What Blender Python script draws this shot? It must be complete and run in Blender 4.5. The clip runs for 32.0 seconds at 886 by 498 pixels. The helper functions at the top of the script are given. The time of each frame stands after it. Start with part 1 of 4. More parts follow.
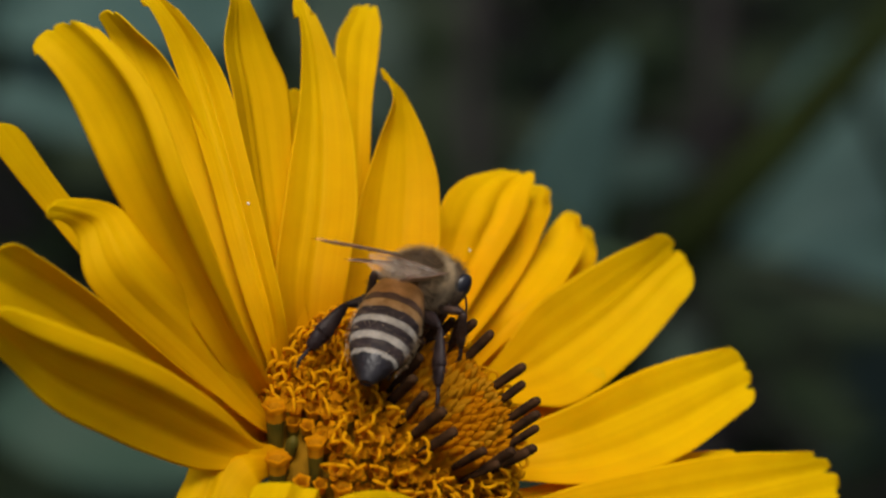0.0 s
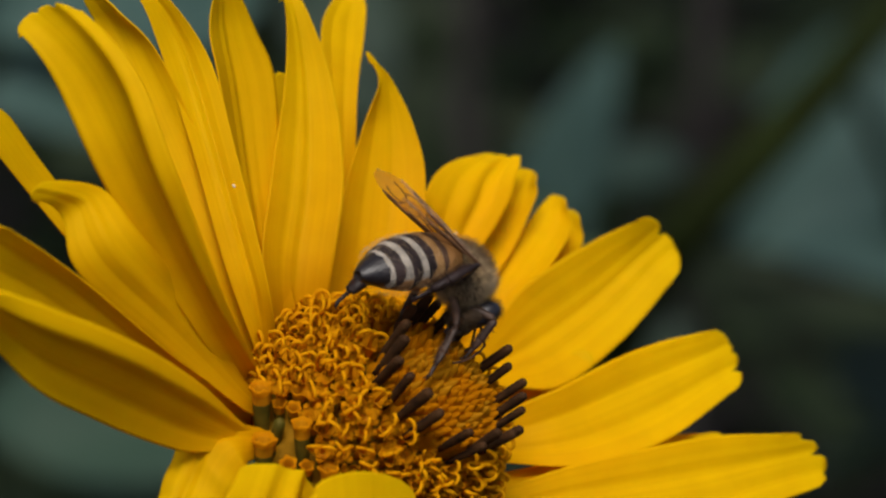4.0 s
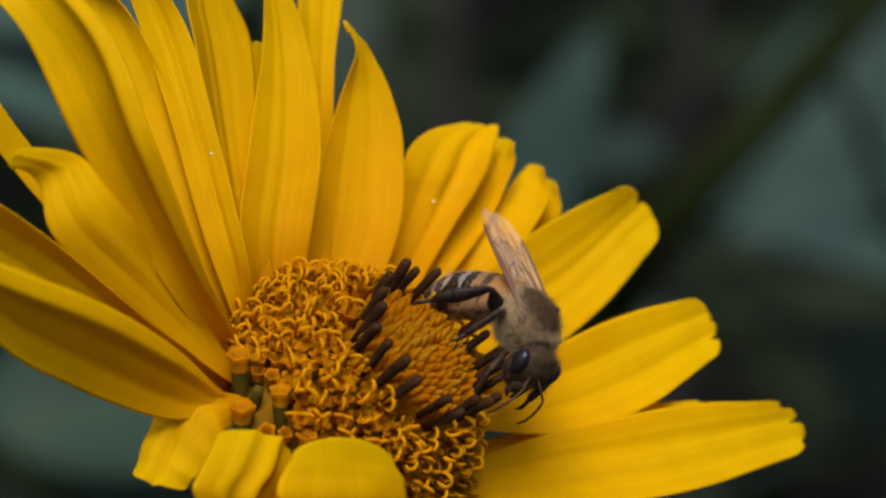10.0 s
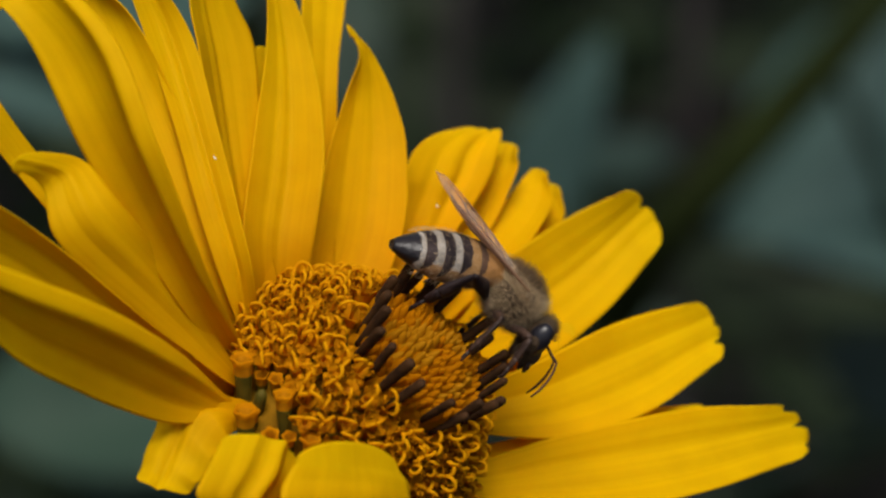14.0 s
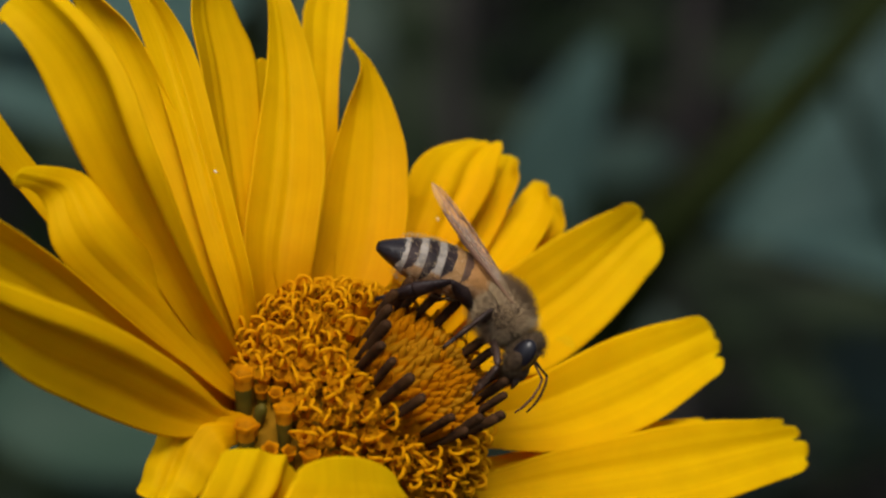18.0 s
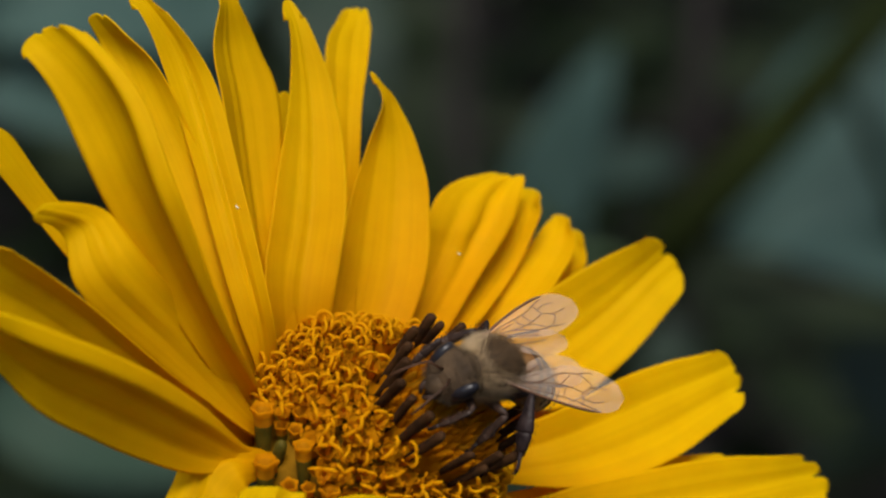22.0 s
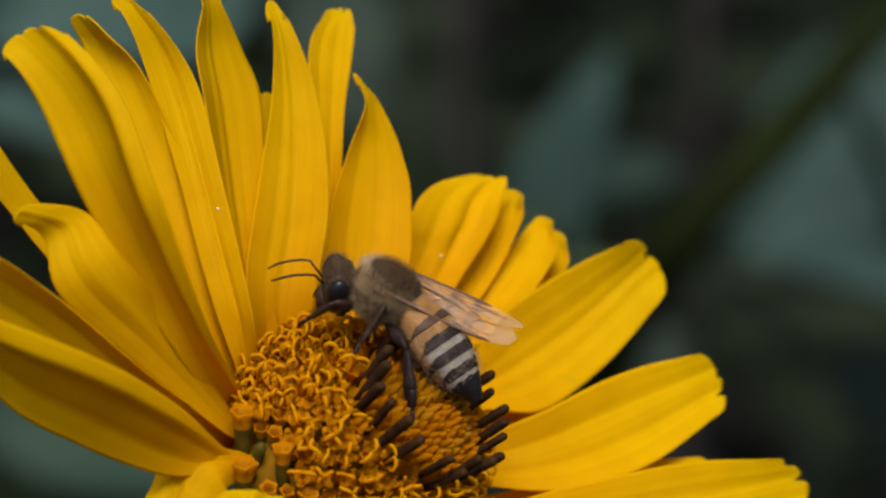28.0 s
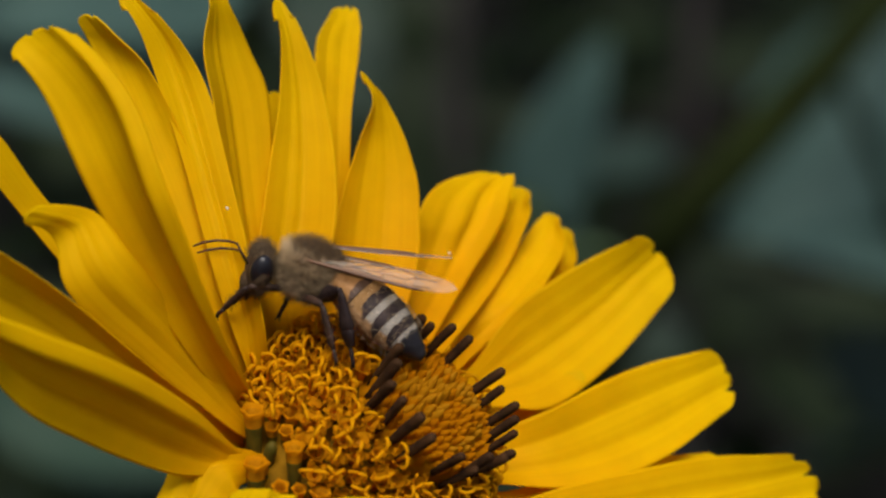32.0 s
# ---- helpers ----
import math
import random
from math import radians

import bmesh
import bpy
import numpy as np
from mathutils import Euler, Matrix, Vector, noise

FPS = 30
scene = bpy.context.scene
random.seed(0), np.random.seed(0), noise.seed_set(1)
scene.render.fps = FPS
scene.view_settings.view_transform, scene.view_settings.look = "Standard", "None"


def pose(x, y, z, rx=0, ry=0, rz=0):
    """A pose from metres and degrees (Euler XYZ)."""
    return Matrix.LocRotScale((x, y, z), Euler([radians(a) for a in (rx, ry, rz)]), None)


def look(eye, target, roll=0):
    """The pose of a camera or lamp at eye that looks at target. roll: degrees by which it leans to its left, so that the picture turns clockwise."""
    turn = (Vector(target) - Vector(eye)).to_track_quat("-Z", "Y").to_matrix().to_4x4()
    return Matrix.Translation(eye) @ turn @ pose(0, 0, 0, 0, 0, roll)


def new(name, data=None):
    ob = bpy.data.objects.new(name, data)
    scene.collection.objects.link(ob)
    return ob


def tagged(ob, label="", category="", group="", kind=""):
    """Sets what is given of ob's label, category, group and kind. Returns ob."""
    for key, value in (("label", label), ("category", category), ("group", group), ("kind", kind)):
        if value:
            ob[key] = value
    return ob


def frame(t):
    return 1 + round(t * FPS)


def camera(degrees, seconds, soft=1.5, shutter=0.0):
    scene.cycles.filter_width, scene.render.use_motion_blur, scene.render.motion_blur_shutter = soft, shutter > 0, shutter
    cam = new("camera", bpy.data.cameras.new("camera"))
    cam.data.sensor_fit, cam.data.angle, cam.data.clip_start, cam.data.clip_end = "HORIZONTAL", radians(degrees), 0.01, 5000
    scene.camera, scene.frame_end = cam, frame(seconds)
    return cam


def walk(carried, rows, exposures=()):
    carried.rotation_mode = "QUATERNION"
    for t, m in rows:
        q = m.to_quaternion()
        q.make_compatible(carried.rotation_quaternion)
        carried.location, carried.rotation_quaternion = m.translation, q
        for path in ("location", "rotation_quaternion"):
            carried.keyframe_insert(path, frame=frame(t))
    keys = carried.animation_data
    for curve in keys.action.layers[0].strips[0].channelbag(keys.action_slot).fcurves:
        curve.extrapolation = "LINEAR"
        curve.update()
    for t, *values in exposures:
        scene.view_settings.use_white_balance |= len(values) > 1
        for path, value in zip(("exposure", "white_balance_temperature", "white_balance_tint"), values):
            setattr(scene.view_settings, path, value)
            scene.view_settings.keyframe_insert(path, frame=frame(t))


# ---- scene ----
MM = 0.001
cam = camera(12.0, 32.0, soft=2.35, shutter=0.3)
cam.data.dof.use_dof = True
cam.data.dof.focus_distance = 0.247
cam.data.dof.aperture_fstop = 46.0

# picture axes of the rest pose: right, up, towards the eye (the camera looks 25 degrees down)
RIGHT = Vector((1, 0, 0))
UP = Vector((0, math.sin(radians(25)), math.cos(radians(25))))
BACK = Vector((0, -math.cos(radians(25)), math.sin(radians(25))))
HEAD = Vector((0, 0, 0.80))                  # middle of the flower's disc
EYE = HEAD + (RIGHT * 6.132 + UP * 8.632 + BACK * 248.6) * MM


def seen(r, u, b):
    """A direction given as right, up, towards the eye."""
    return RIGHT * r + UP * u + BACK * b


def aimed(yaw, pitch):
    return Matrix.Translation(EYE) @ pose(0, 0, 0, 0, 0, yaw) @ pose(0, 0, 0, 65 + pitch, 0, 0)


walk(cam, [
    (0, aimed(0.3456, 0.2304)),
    (6, aimed(0.1536, 0.1152)),
    (9, aimed(0.0000, 0.0000)),
    (13, aimed(0.0768, 0.0614)),
    (19, aimed(0.0768, 0.1152)),
    (23, aimed(0.1920, 0.2304)),
    (25.2, aimed(0.1690, 0.2919)),
    (28, aimed(0.1690, 0.2919)),
    (30, aimed(0.1536, 0.2535)),
    (32, aimed(0.0922, 0.0922)),
], [(0, 0.11), (28.6, 0.13), (29.3, 0.18), (29.8, 0.32), (30.3, 0.32), (30.8, 0.16), (32, 0.13)])

# ---- light: an overcast sky with a wide, weak sun high over the shoulder ----
world = bpy.data.worlds.new("world")
scene.world = world
world.use_nodes = True
wn = world.node_tree
sky = wn.nodes.new("ShaderNodeTexSky")
sky.sky_type = "NISHITA"
sky.sun_disc = False
SUN_UP, SUN_TURN = 67.0, 181.0               # degrees: height, and compass turn clockwise from straight ahead
sky.sun_elevation, sky.sun_rotation = radians(SUN_UP), radians(SUN_TURN)
sky.air_density, sky.dust_density = 1.0, 4.0
wn.links.new(sky.outputs["Color"], wn.nodes["Background"].inputs["Color"])
wn.nodes["Background"].inputs["Strength"].default_value = 0.088

sun_data = bpy.data.lights.new("sun", "SUN")
sun_data.energy, sun_data.angle, sun_data.color = 2.85, radians(30), (1.0, 0.96, 0.9)
sun = new("sun", sun_data)
sun_from = Vector((math.sin(radians(SUN_TURN)) * math.cos(radians(SUN_UP)), math.cos(radians(SUN_TURN)) * math.cos(radians(SUN_UP)), math.sin(radians(SUN_UP))))
sun.matrix_world = look(HEAD + sun_from * 3, HEAD)


# ---- materials ----
def material(name, color, rough=0.5, metal=0.0, spec=0.5):
    m = bpy.data.materials.new(name)
    m.use_nodes = True
    b = m.node_tree.nodes["Principled BSDF"]
    b.inputs["Base Color"].default_value = (*color, 1)
    b.inputs["Roughness"].default_value = rough
    b.inputs["Metallic"].default_value = metal
    b.inputs["Specular IOR Level"].default_value = spec
    return m


def node(m, kind, **values):
    n = m.node_tree.nodes.new(kind)
    for key, value in values.items():
        if key == "ramp":
            while len(n.color_ramp.elements) < len(value):
                n.color_ramp.elements.new(0.5)
            for e, (p, c) in zip(n.color_ramp.elements, value):
                e.position, e.color = p, (*c, 1)
        else:
            n.inputs[key].default_value = value
    return n


def link(m, a, out, b, into):
    m.node_tree.links.new(a.outputs[out], b.inputs[into])


def mottled(m, scale, colors, bump=0.0, bump_scale=None, coords="Object", stretch=(1, 1, 1), detail=4.0):
    """Colour by noise over the surface, with fine relief."""
    b = m.node_tree.nodes["Principled BSDF"]
    tc = node(m, "ShaderNodeTexCoord")
    mp = node(m, "ShaderNodeMapping", Scale=stretch)
    link(m, tc, coords, mp, "Vector")
    n = node(m, "ShaderNodeTexNoise", Scale=scale, Detail=detail)
    link(m, mp, "Vector", n, "Vector")
    r = node(m, "ShaderNodeValToRGB", ramp=colors)
    link(m, n, "Fac", r, "Fac")
    link(m, r, "Color", b, "Base Color")
    if bump:
        n2 = node(m, "ShaderNodeTexNoise", Scale=bump_scale or scale * 4, Detail=3.0)
        link(m, mp, "Vector", n2, "Vector")
        bp = node(m, "ShaderNodeBump", Strength=bump, Distance=0.0002)
        link(m, n2, "Fac", bp, "Height")
        link(m, bp, "Normal", b, "Normal")
    return m


def translucent(m, color, share):
    """Lets light through a thin leaf or petal."""
    nt = m.node_tree
    b, o = nt.nodes["Principled BSDF"], nt.nodes["Material Output"]
    t = node(m, "ShaderNodeBsdfTranslucent", Color=(*color, 1))
    x = node(m, "ShaderNodeMixShader", Fac=share)
    link(m, b, "BSDF", x, 1), link(m, t, "BSDF", x, 2), link(m, x, "Shader", o, "Surface")
    return m


def petal_material():
    m = material("petal_yellow", (0.8, 0.42, 0.0), 0.6, 0, 0.05)
    b = m.node_tree.nodes["Principled BSDF"]
    tc = node(m, "ShaderNodeTexCoord")
    info = node(m, "ShaderNodeObjectInfo")
    mp = node(m, "ShaderNodeMapping", Scale=(16, 1.1, 1))
    link(m, tc, "UV", mp, "Vector")
    veins = node(m, "ShaderNodeTexNoise", Scale=1.0, Detail=5.0, Roughness=0.6)
    link(m, mp, "Vector", veins, "Vector")
    sp = node(m, "ShaderNodeSeparateXYZ")
    link(m, tc, "UV", sp, "Vector")
    along = node(m, "ShaderNodeValToRGB", ramp=[(0.0, (0.76, 0.315, 0.0)), (0.25, (0.85, 0.475, 0.0)), (0.6, (0.86, 0.545, 0.0)), (1.0, (0.86, 0.585, 0.0))])
    link(m, sp, "Y", along, "Fac")
    tone = node(m, "ShaderNodeValToRGB", ramp=[(0.32, (0.93, 0.90, 0.88)), (0.62, (1.0, 1.0, 1.0))])
    link(m, veins, "Fac", tone, "Fac")
    x = node(m, "ShaderNodeMixRGB")
    x.blend_type = "MULTIPLY"
    x.inputs["Fac"].default_value = 1.0
    link(m, along, "Color", x, "Color1"), link(m, tone, "Color", x, "Color2")
    # blotches and small scars
    bl = node(m, "ShaderNodeTexNoise", Scale=420.0, Detail=3.0)
    link(m, tc, "Object", bl, "Vector")
    br = node(m, "ShaderNodeValToRGB", ramp=[(0.3, (0.95, 0.92, 0.88)), (0.6, (1, 1, 1))])
    link(m, bl, "Fac", br, "Fac")
    y = node(m, "ShaderNodeMixRGB")
    y.blend_type = "MULTIPLY"
    y.inputs["Fac"].default_value = 1.0
    link(m, x, "Color", y, "Color1"), link(m, br, "Color", y, "Color2")
    h = node(m, "ShaderNodeHueSaturation")
    rnd = node(m, "ShaderNodeMapRange")
    rnd.inputs["To Min"].default_value, rnd.inputs["To Max"].default_value = 0.93, 1.05
    link(m, info, "Random", rnd, "Value"), link(m, rnd, "Result", h, "Value")
    link(m, y, "Color", h, "Color"), link(m, h, "Color", b, "Base Color")
    bp = node(m, "ShaderNodeBump", Strength=0.12, Distance=0.0002)
    link(m, veins, "Fac", bp, "Height"), link(m, bp, "Normal", b, "Normal")
    t = translucent(m, (0.85, 0.36, 0.0), 0.45)
    tn = next(n for n in m.node_tree.nodes if n.bl_idname == "ShaderNodeBsdfTranslucent")
    warm = node(m, "ShaderNodeMixRGB", Fac=1.0, Color2=(1.0, 0.88, 1.0, 1.0))
    warm.blend_type = "MULTIPLY"
    link(m, h, "Color", warm, "Color1"), link(m, warm, "Color", tn, "Color")
    return t


PETAL = petal_material()
SPECK = mottled(material("speck_pale", (0.75, 0.62, 0.42), 0.7, 0, 0.2), 900, [(0.3, (0.62, 0.48, 0.26)), (0.7, (0.80, 0.70, 0.52))], 0.3)
FLORET = translucent(mottled(material("floret_orange", (0.7, 0.3, 0.01), 0.7, 0, 0.03), 900, [(0.3, (0.52, 0.185, 0.001)), (0.7, (0.74, 0.31, 0.002))], 0.3), (0.7, 0.28, 0.0), 0.38)
STYLE = translucent(mottled(material("style_gold", (0.75, 0.4, 0.02), 0.7, 0, 0.03), 900, [(0.3, (0.68, 0.29, 0.001)), (0.7, (0.88, 0.45, 0.004))], 0.3), (0.8, 0.38, 0.0), 0.42)
FLORET_TUBE = mottled(material("floret_tube_brown", (0.2, 0.17, 0.02), 0.6, 0, 0.08), 700, [(0.3, (0.38, 0.15, 0.002)), (0.7, (0.60, 0.245, 0.003))], 0.3)
SHUT_GREEN = mottled(material("shut_floret_green", (0.1, 0.1, 0.02), 0.6, 0, 0.12), 700, [(0.3, (0.05, 0.045, 0.005)), (0.7, (0.12, 0.085, 0.007))], 0.3)
BUD = translucent(mottled(material("bud_orange", (0.6, 0.22, 0.005), 0.7, 0, 0.03), 420, [(0.3, (0.40, 0.135, 0.0005)), (0.7, (0.60, 0.24, 0.001))], 0.3), (0.7, 0.30, 0.0), 0.4)
BUD_GREEN = translucent(mottled(material("bud_green", (0.4, 0.3, 0.02), 0.65, 0, 0.08), 500, [(0.3, (0.46, 0.17, 0.001)), (0.7, (0.52, 0.26, 0.006))], 0.3), (0.6, 0.34, 0.01), 0.4)
ANTHER = mottled(material("anther_dark_brown", (0.02, 0.011, 0.007), 0.75, 0, 0.12), 900, [(0.3, (0.018, 0.008, 0.003)), (0.75, (0.065, 0.027, 0.007))], 0.5)
DISC = mottled(material("disc_base", (0.3, 0.13, 0.01), 0.8, 0, 0.05), 600, [(0.3, (0.12, 0.062, 0.003)), (0.7, (0.26, 0.12, 0.004))], 0.4)
GREEN = translucent(mottled(material("bract_green", (0.06, 0.1, 0.02), 0.5), 400, [(0.3, (0.05, 0.08, 0.018)), (0.7, (0.10, 0.15, 0.03))], 0.4), (0.1, 0.2, 0.02), 0.15)
STEM = mottled(material("stem_green", (0.06, 0.1, 0.03), 0.55), 300, [(0.3, (0.045, 0.08, 0.022)), (0.7, (0.09, 0.13, 0.04))], 0.4)

BAND_DARK = mottled(material("band_dark", (0.03, 0.02, 0.018), 0.5, 0, 0.10), 900, [(0.3, (0.014, 0.010, 0.010)), (0.7, (0.045, 0.030, 0.028))], 0.35)
BAND_TAIL = mottled(material("band_tail", (0.012, 0.010, 0.012), 0.35, 0, 0.35), 900, [(0.3, (0.006, 0.005, 0.006)), (0.7, (0.020, 0.015, 0.015))], 0.3)
BAND_BROWN = mottled(material("band_brown", (0.06, 0.03, 0.015), 0.5, 0, 0.2), 900, [(0.3, (0.035, 0.019, 0.014)), (0.7, (0.100, 0.053, 0.030))], 0.35)
BAND_AMBER = mottled(material("band_amber", (0.4, 0.17, 0.05), 0.5, 0, 0.2), 900, [(0.3, (0.20, 0.095, 0.026)), (0.7, (0.37, 0.18, 0.06))], 0.4)
BAND_TAN = mottled(material("band_tan", (0.33, 0.2, 0.1), 0.7, 0, 0.12), 1300, [(0.3, (0.21, 0.108, 0.036)), (0.7, (0.37, 0.21, 0.085))], 0.6)
BAND_PALE = mottled(material("band_pale", (0.33, 0.28, 0.22), 0.75, 0, 0.12), 1600, [(0.3, (0.19, 0.165, 0.135)), (0.7, (0.37, 0.325, 0.27))], 0.7)
BELLY = mottled(material("belly_brown", (0.2, 0.09, 0.03), 0.5, 0, 0.25), 900, [(0.3, (0.12, 0.05, 0.014)), (0.7, (0.28, 0.125, 0.035))], 0.4)
BAND_FLANK = mottled(material("band_flank", (0.36, 0.19, 0.08), 0.6, 0, 0.15), 900, [(0.3, (0.20, 0.105, 0.042)), (0.7, (0.36, 0.20, 0.09))], 0.5)
THORAX = mottled(material("thorax_brown", (0.07, 0.05, 0.035), 0.7, 0, 0.15), 900, [(0.3, (0.035, 0.022, 0.012)), (0.7, (0.095, 0.060, 0.032))], 0.5)


def fur_material(name, dark, light):
    """Every hair has a tone of its own."""
    m = material(name, light, 0.8, 0, 0.06)
    one = node(m, "ShaderNodeNewGeometry")
    r = node(m, "ShaderNodeValToRGB", ramp=[(0.0, dark), (1.0, light)])
    link(m, one, "Random Per Island", r, "Fac")
    link(m, r, "Color", m.node_tree.nodes["Principled BSDF"], "Base Color")
    return translucent(m, light, 0.3)


FUR = fur_material("fur_tan", (0.20, 0.14, 0.078), (0.82, 0.63, 0.38))
FUR_PALE = fur_material("fur_pale", (0.20, 0.14, 0.075), (0.60, 0.48, 0.30))
FUR_FACE = fur_material("fur_face", (0.03, 0.02, 0.012), (0.22, 0.155, 0.09))
FUR_BROWN = fur_material("fur_brown", (0.032, 0.020, 0.010), (0.23, 0.145, 0.074))
EYE_BLACK = material("eye_black", (0.010, 0.009, 0.012), 0.35, 0, 0.4)
LEG = mottled(material("leg_brown", (0.05, 0.025, 0.015), 0.5, 0, 0.25), 900, [(0.3, (0.014, 0.008, 0.006)), (0.75, (0.060, 0.032, 0.020))], 0.4)
LEG_HIND = mottled(material("leg_black_brown", (0.02, 0.014, 0.012), 0.45, 0, 0.16), 900, [(0.3, (0.009, 0.005, 0.005)), (0.75, (0.032, 0.020, 0.018))], 0.3)
ANTENNA = mottled(material("antenna_brown", (0.06, 0.03, 0.015), 0.55, 0, 0.2), 900, [(0.3, (0.03, 0.014, 0.007)), (0.7, (0.09, 0.04, 0.018))])
VEIN = material("vein_brown", (0.15, 0.07, 0.035), 0.45)


def wing_material():
    m = material("wing_film", (0.72, 0.59, 0.45), 0.22, 0, 0.8)
    nt = m.node_tree
    b, o = nt.nodes["Principled BSDF"], nt.nodes["Material Output"]
    b.inputs["Thin Film Thickness"].default_value = 380.0
    tc = node(m, "ShaderNodeTexCoord")
    n = node(m, "ShaderNodeTexNoise", Scale=650.0, Detail=3.0)
    link(m, tc, "Object", n, "Vector")
    bp = node(m, "ShaderNodeBump", Strength=0.8, Distance=0.0005)
    link(m, n, "Fac", bp, "Height"), link(m, bp, "Normal", b, "Normal")
    clear = node(m, "ShaderNodeBsdfTransparent", Color=(0.95, 0.87, 0.74, 1))
    x = node(m, "ShaderNodeMixShader", Fac=0.27)
    link(m, clear, "BSDF", x, 1), link(m, b, "BSDF", x, 2), link(m, x, "Shader", o, "Surface")
    return m


WING = wing_material()
LEAF_BLUE = translucent(mottled(material("leaf_blue_green", (0.035, 0.062, 0.06), 0.6, 0, 0.12), 30, [(0.3, (0.036, 0.068, 0.060)), (0.7, (0.056, 0.102, 0.088))], 0.3), (0.06, 0.12, 0.08), 0.15)
LEAF_GREEN = translucent(mottled(material("leaf_green", (0.05, 0.08, 0.04), 0.6, 0, 0.12), 30, [(0.3, (0.045, 0.080, 0.040)), (0.7, (0.075, 0.115, 0.055))], 0.3), (0.1, 0.18, 0.05), 0.15)
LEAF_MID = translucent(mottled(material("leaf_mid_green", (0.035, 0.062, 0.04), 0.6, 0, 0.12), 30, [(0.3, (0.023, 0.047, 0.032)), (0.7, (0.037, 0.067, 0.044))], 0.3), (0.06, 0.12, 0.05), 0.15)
# near-black leaf: deep shade is put into its colour
LEAF_DEEP_SHADED = translucent(mottled(material("leaf_deep_shaded", (0.012, 0.022, 0.01), 0.6, 0, 0.12), 30, [(0.3, (0.0075, 0.013, 0.006)), (0.7, (0.015, 0.024, 0.010))], 0.3), (0.03, 0.06, 0.01), 0.15)
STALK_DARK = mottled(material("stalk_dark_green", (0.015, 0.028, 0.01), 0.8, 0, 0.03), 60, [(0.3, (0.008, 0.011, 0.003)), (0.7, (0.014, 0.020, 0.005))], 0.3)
# grey-brown made darker, the shade being put into the colour
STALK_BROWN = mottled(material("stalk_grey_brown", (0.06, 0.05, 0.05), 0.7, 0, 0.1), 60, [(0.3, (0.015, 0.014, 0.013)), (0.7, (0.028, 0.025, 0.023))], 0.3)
# dark soil, with the shade under the plants put into its colour
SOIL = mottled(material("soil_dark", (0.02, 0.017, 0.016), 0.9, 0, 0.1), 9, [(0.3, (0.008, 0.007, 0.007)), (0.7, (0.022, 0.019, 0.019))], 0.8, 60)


# ---- building helpers ----
def part(name, bm, mat, parent=None, label="", smooth=True, scale=MM):
    """Links a bmesh, drawn in millimetres, as one mesh object under a thing or a part."""
    me = bpy.data.meshes.new(name)
    if scale != 1:
        bmesh.ops.scale(bm, vec=(scale,) * 3, verts=bm.verts)
    bm.to_mesh(me)
    bm.free()
    for m in mat if isinstance(mat, (list, tuple)) else [mat]:
        me.materials.append(m)
    if smooth:
        me.polygons.foreach_set("use_smooth", [True] * len(me.polygons))
    ob = new(name, me)
    if parent:
        ob.parent = parent
    if label:
        tagged(ob, label)
    return ob


def empty(name, label, category, m=None, group=""):
    ob = new(name)
    ob.empty_display_size = 0.01
    if m:
        ob.matrix_basis = m
    return tagged(ob, label, category, group)


def tube(bm, path, radii, seg=8, flat=1.0, mat=0):
    """A closed tube along points; flat squeezes it sideways."""
    path = [Vector(p) for p in path]
    rings, side = [], None
    for i, p in enumerate(path):
        d = (path[min(i + 1, len(path) - 1)] - path[max(i - 1, 0)]).normalized()
        ref = side or (Vector((0, 0, 1)) if abs(d.z) < 0.9 else Vector((1, 0, 0)))
        side = (ref - d * ref.dot(d)).normalized()
        other = d.cross(side)
        r = radii[i] if isinstance(radii, (list, tuple)) else radii
        rings.append([bm.verts.new(p + (side * math.cos(a) + other * flat * math.sin(a)) * r) for a in (2 * math.pi * k / seg for k in range(seg))])
    faces = []
    for a, b in zip(rings, rings[1:]):
        faces += [bm.faces.new((a[k], a[(k + 1) % seg], b[(k + 1) % seg], b[k])) for k in range(seg)]
    faces += [bm.faces.new(rings[0][::-1]), bm.faces.new(rings[-1])]
    for f in faces:
        f.material_index = mat
    return rings


def lathe(bm, profile, seg=24, squash=1.0, mat=0, axis="z"):
    """A body of revolution from (radius, height) pairs."""
    rings = []
    for r, h in profile:
        ring = []
        for k in range(seg):
            a = 2 * math.pi * k / seg
            c = (r * math.cos(a), r * squash * math.sin(a), h)
            ring.append(bm.verts.new(c if axis == "z" else (c[2], c[0], c[1])))
        rings.append(ring)
    for a, b in zip(rings, rings[1:]):
        for k in range(seg):
            bm.faces.new((a[k], a[(k + 1) % seg], b[(k + 1) % seg], b[k])).material_index = mat
    return rings


def bezier(p0, p1, p2, v):
    return p0 * (1 - v) ** 2 + p1 * 2 * v * (1 - v) + p2 * v * v


# ---- the setting: dark soil far below and behind ----
bm = bmesh.new()
N = 48
for i in range(N + 1):
    for j in range(N + 1):
        x, y = (i / N - 0.5), (j / N - 0.5)
        x, y = math.copysign(abs(2 * x) ** 3 * 60, x), math.copysign(abs(2 * y) ** 3 * 60, y)
        bm.verts.new((x, y + 0.9, 0.03 * noise.noise((x * 3, y * 3, 0)) + 0.012 * noise.noise((x * 14, y * 14, 4))))
bm.verts.ensure_lookup_table()
for i in range(N):
    for j in range(N):
        a = i * (N + 1) + j
        bm.faces.new((bm.verts[a], bm.verts[a + N + 1], bm.verts[a + N + 2], bm.verts[a + 1]))
tagged(part("ground", bm, SOIL, scale=1), "dark bare soil under the plants, darkened further in colour for shade", "ground", kind="structure")

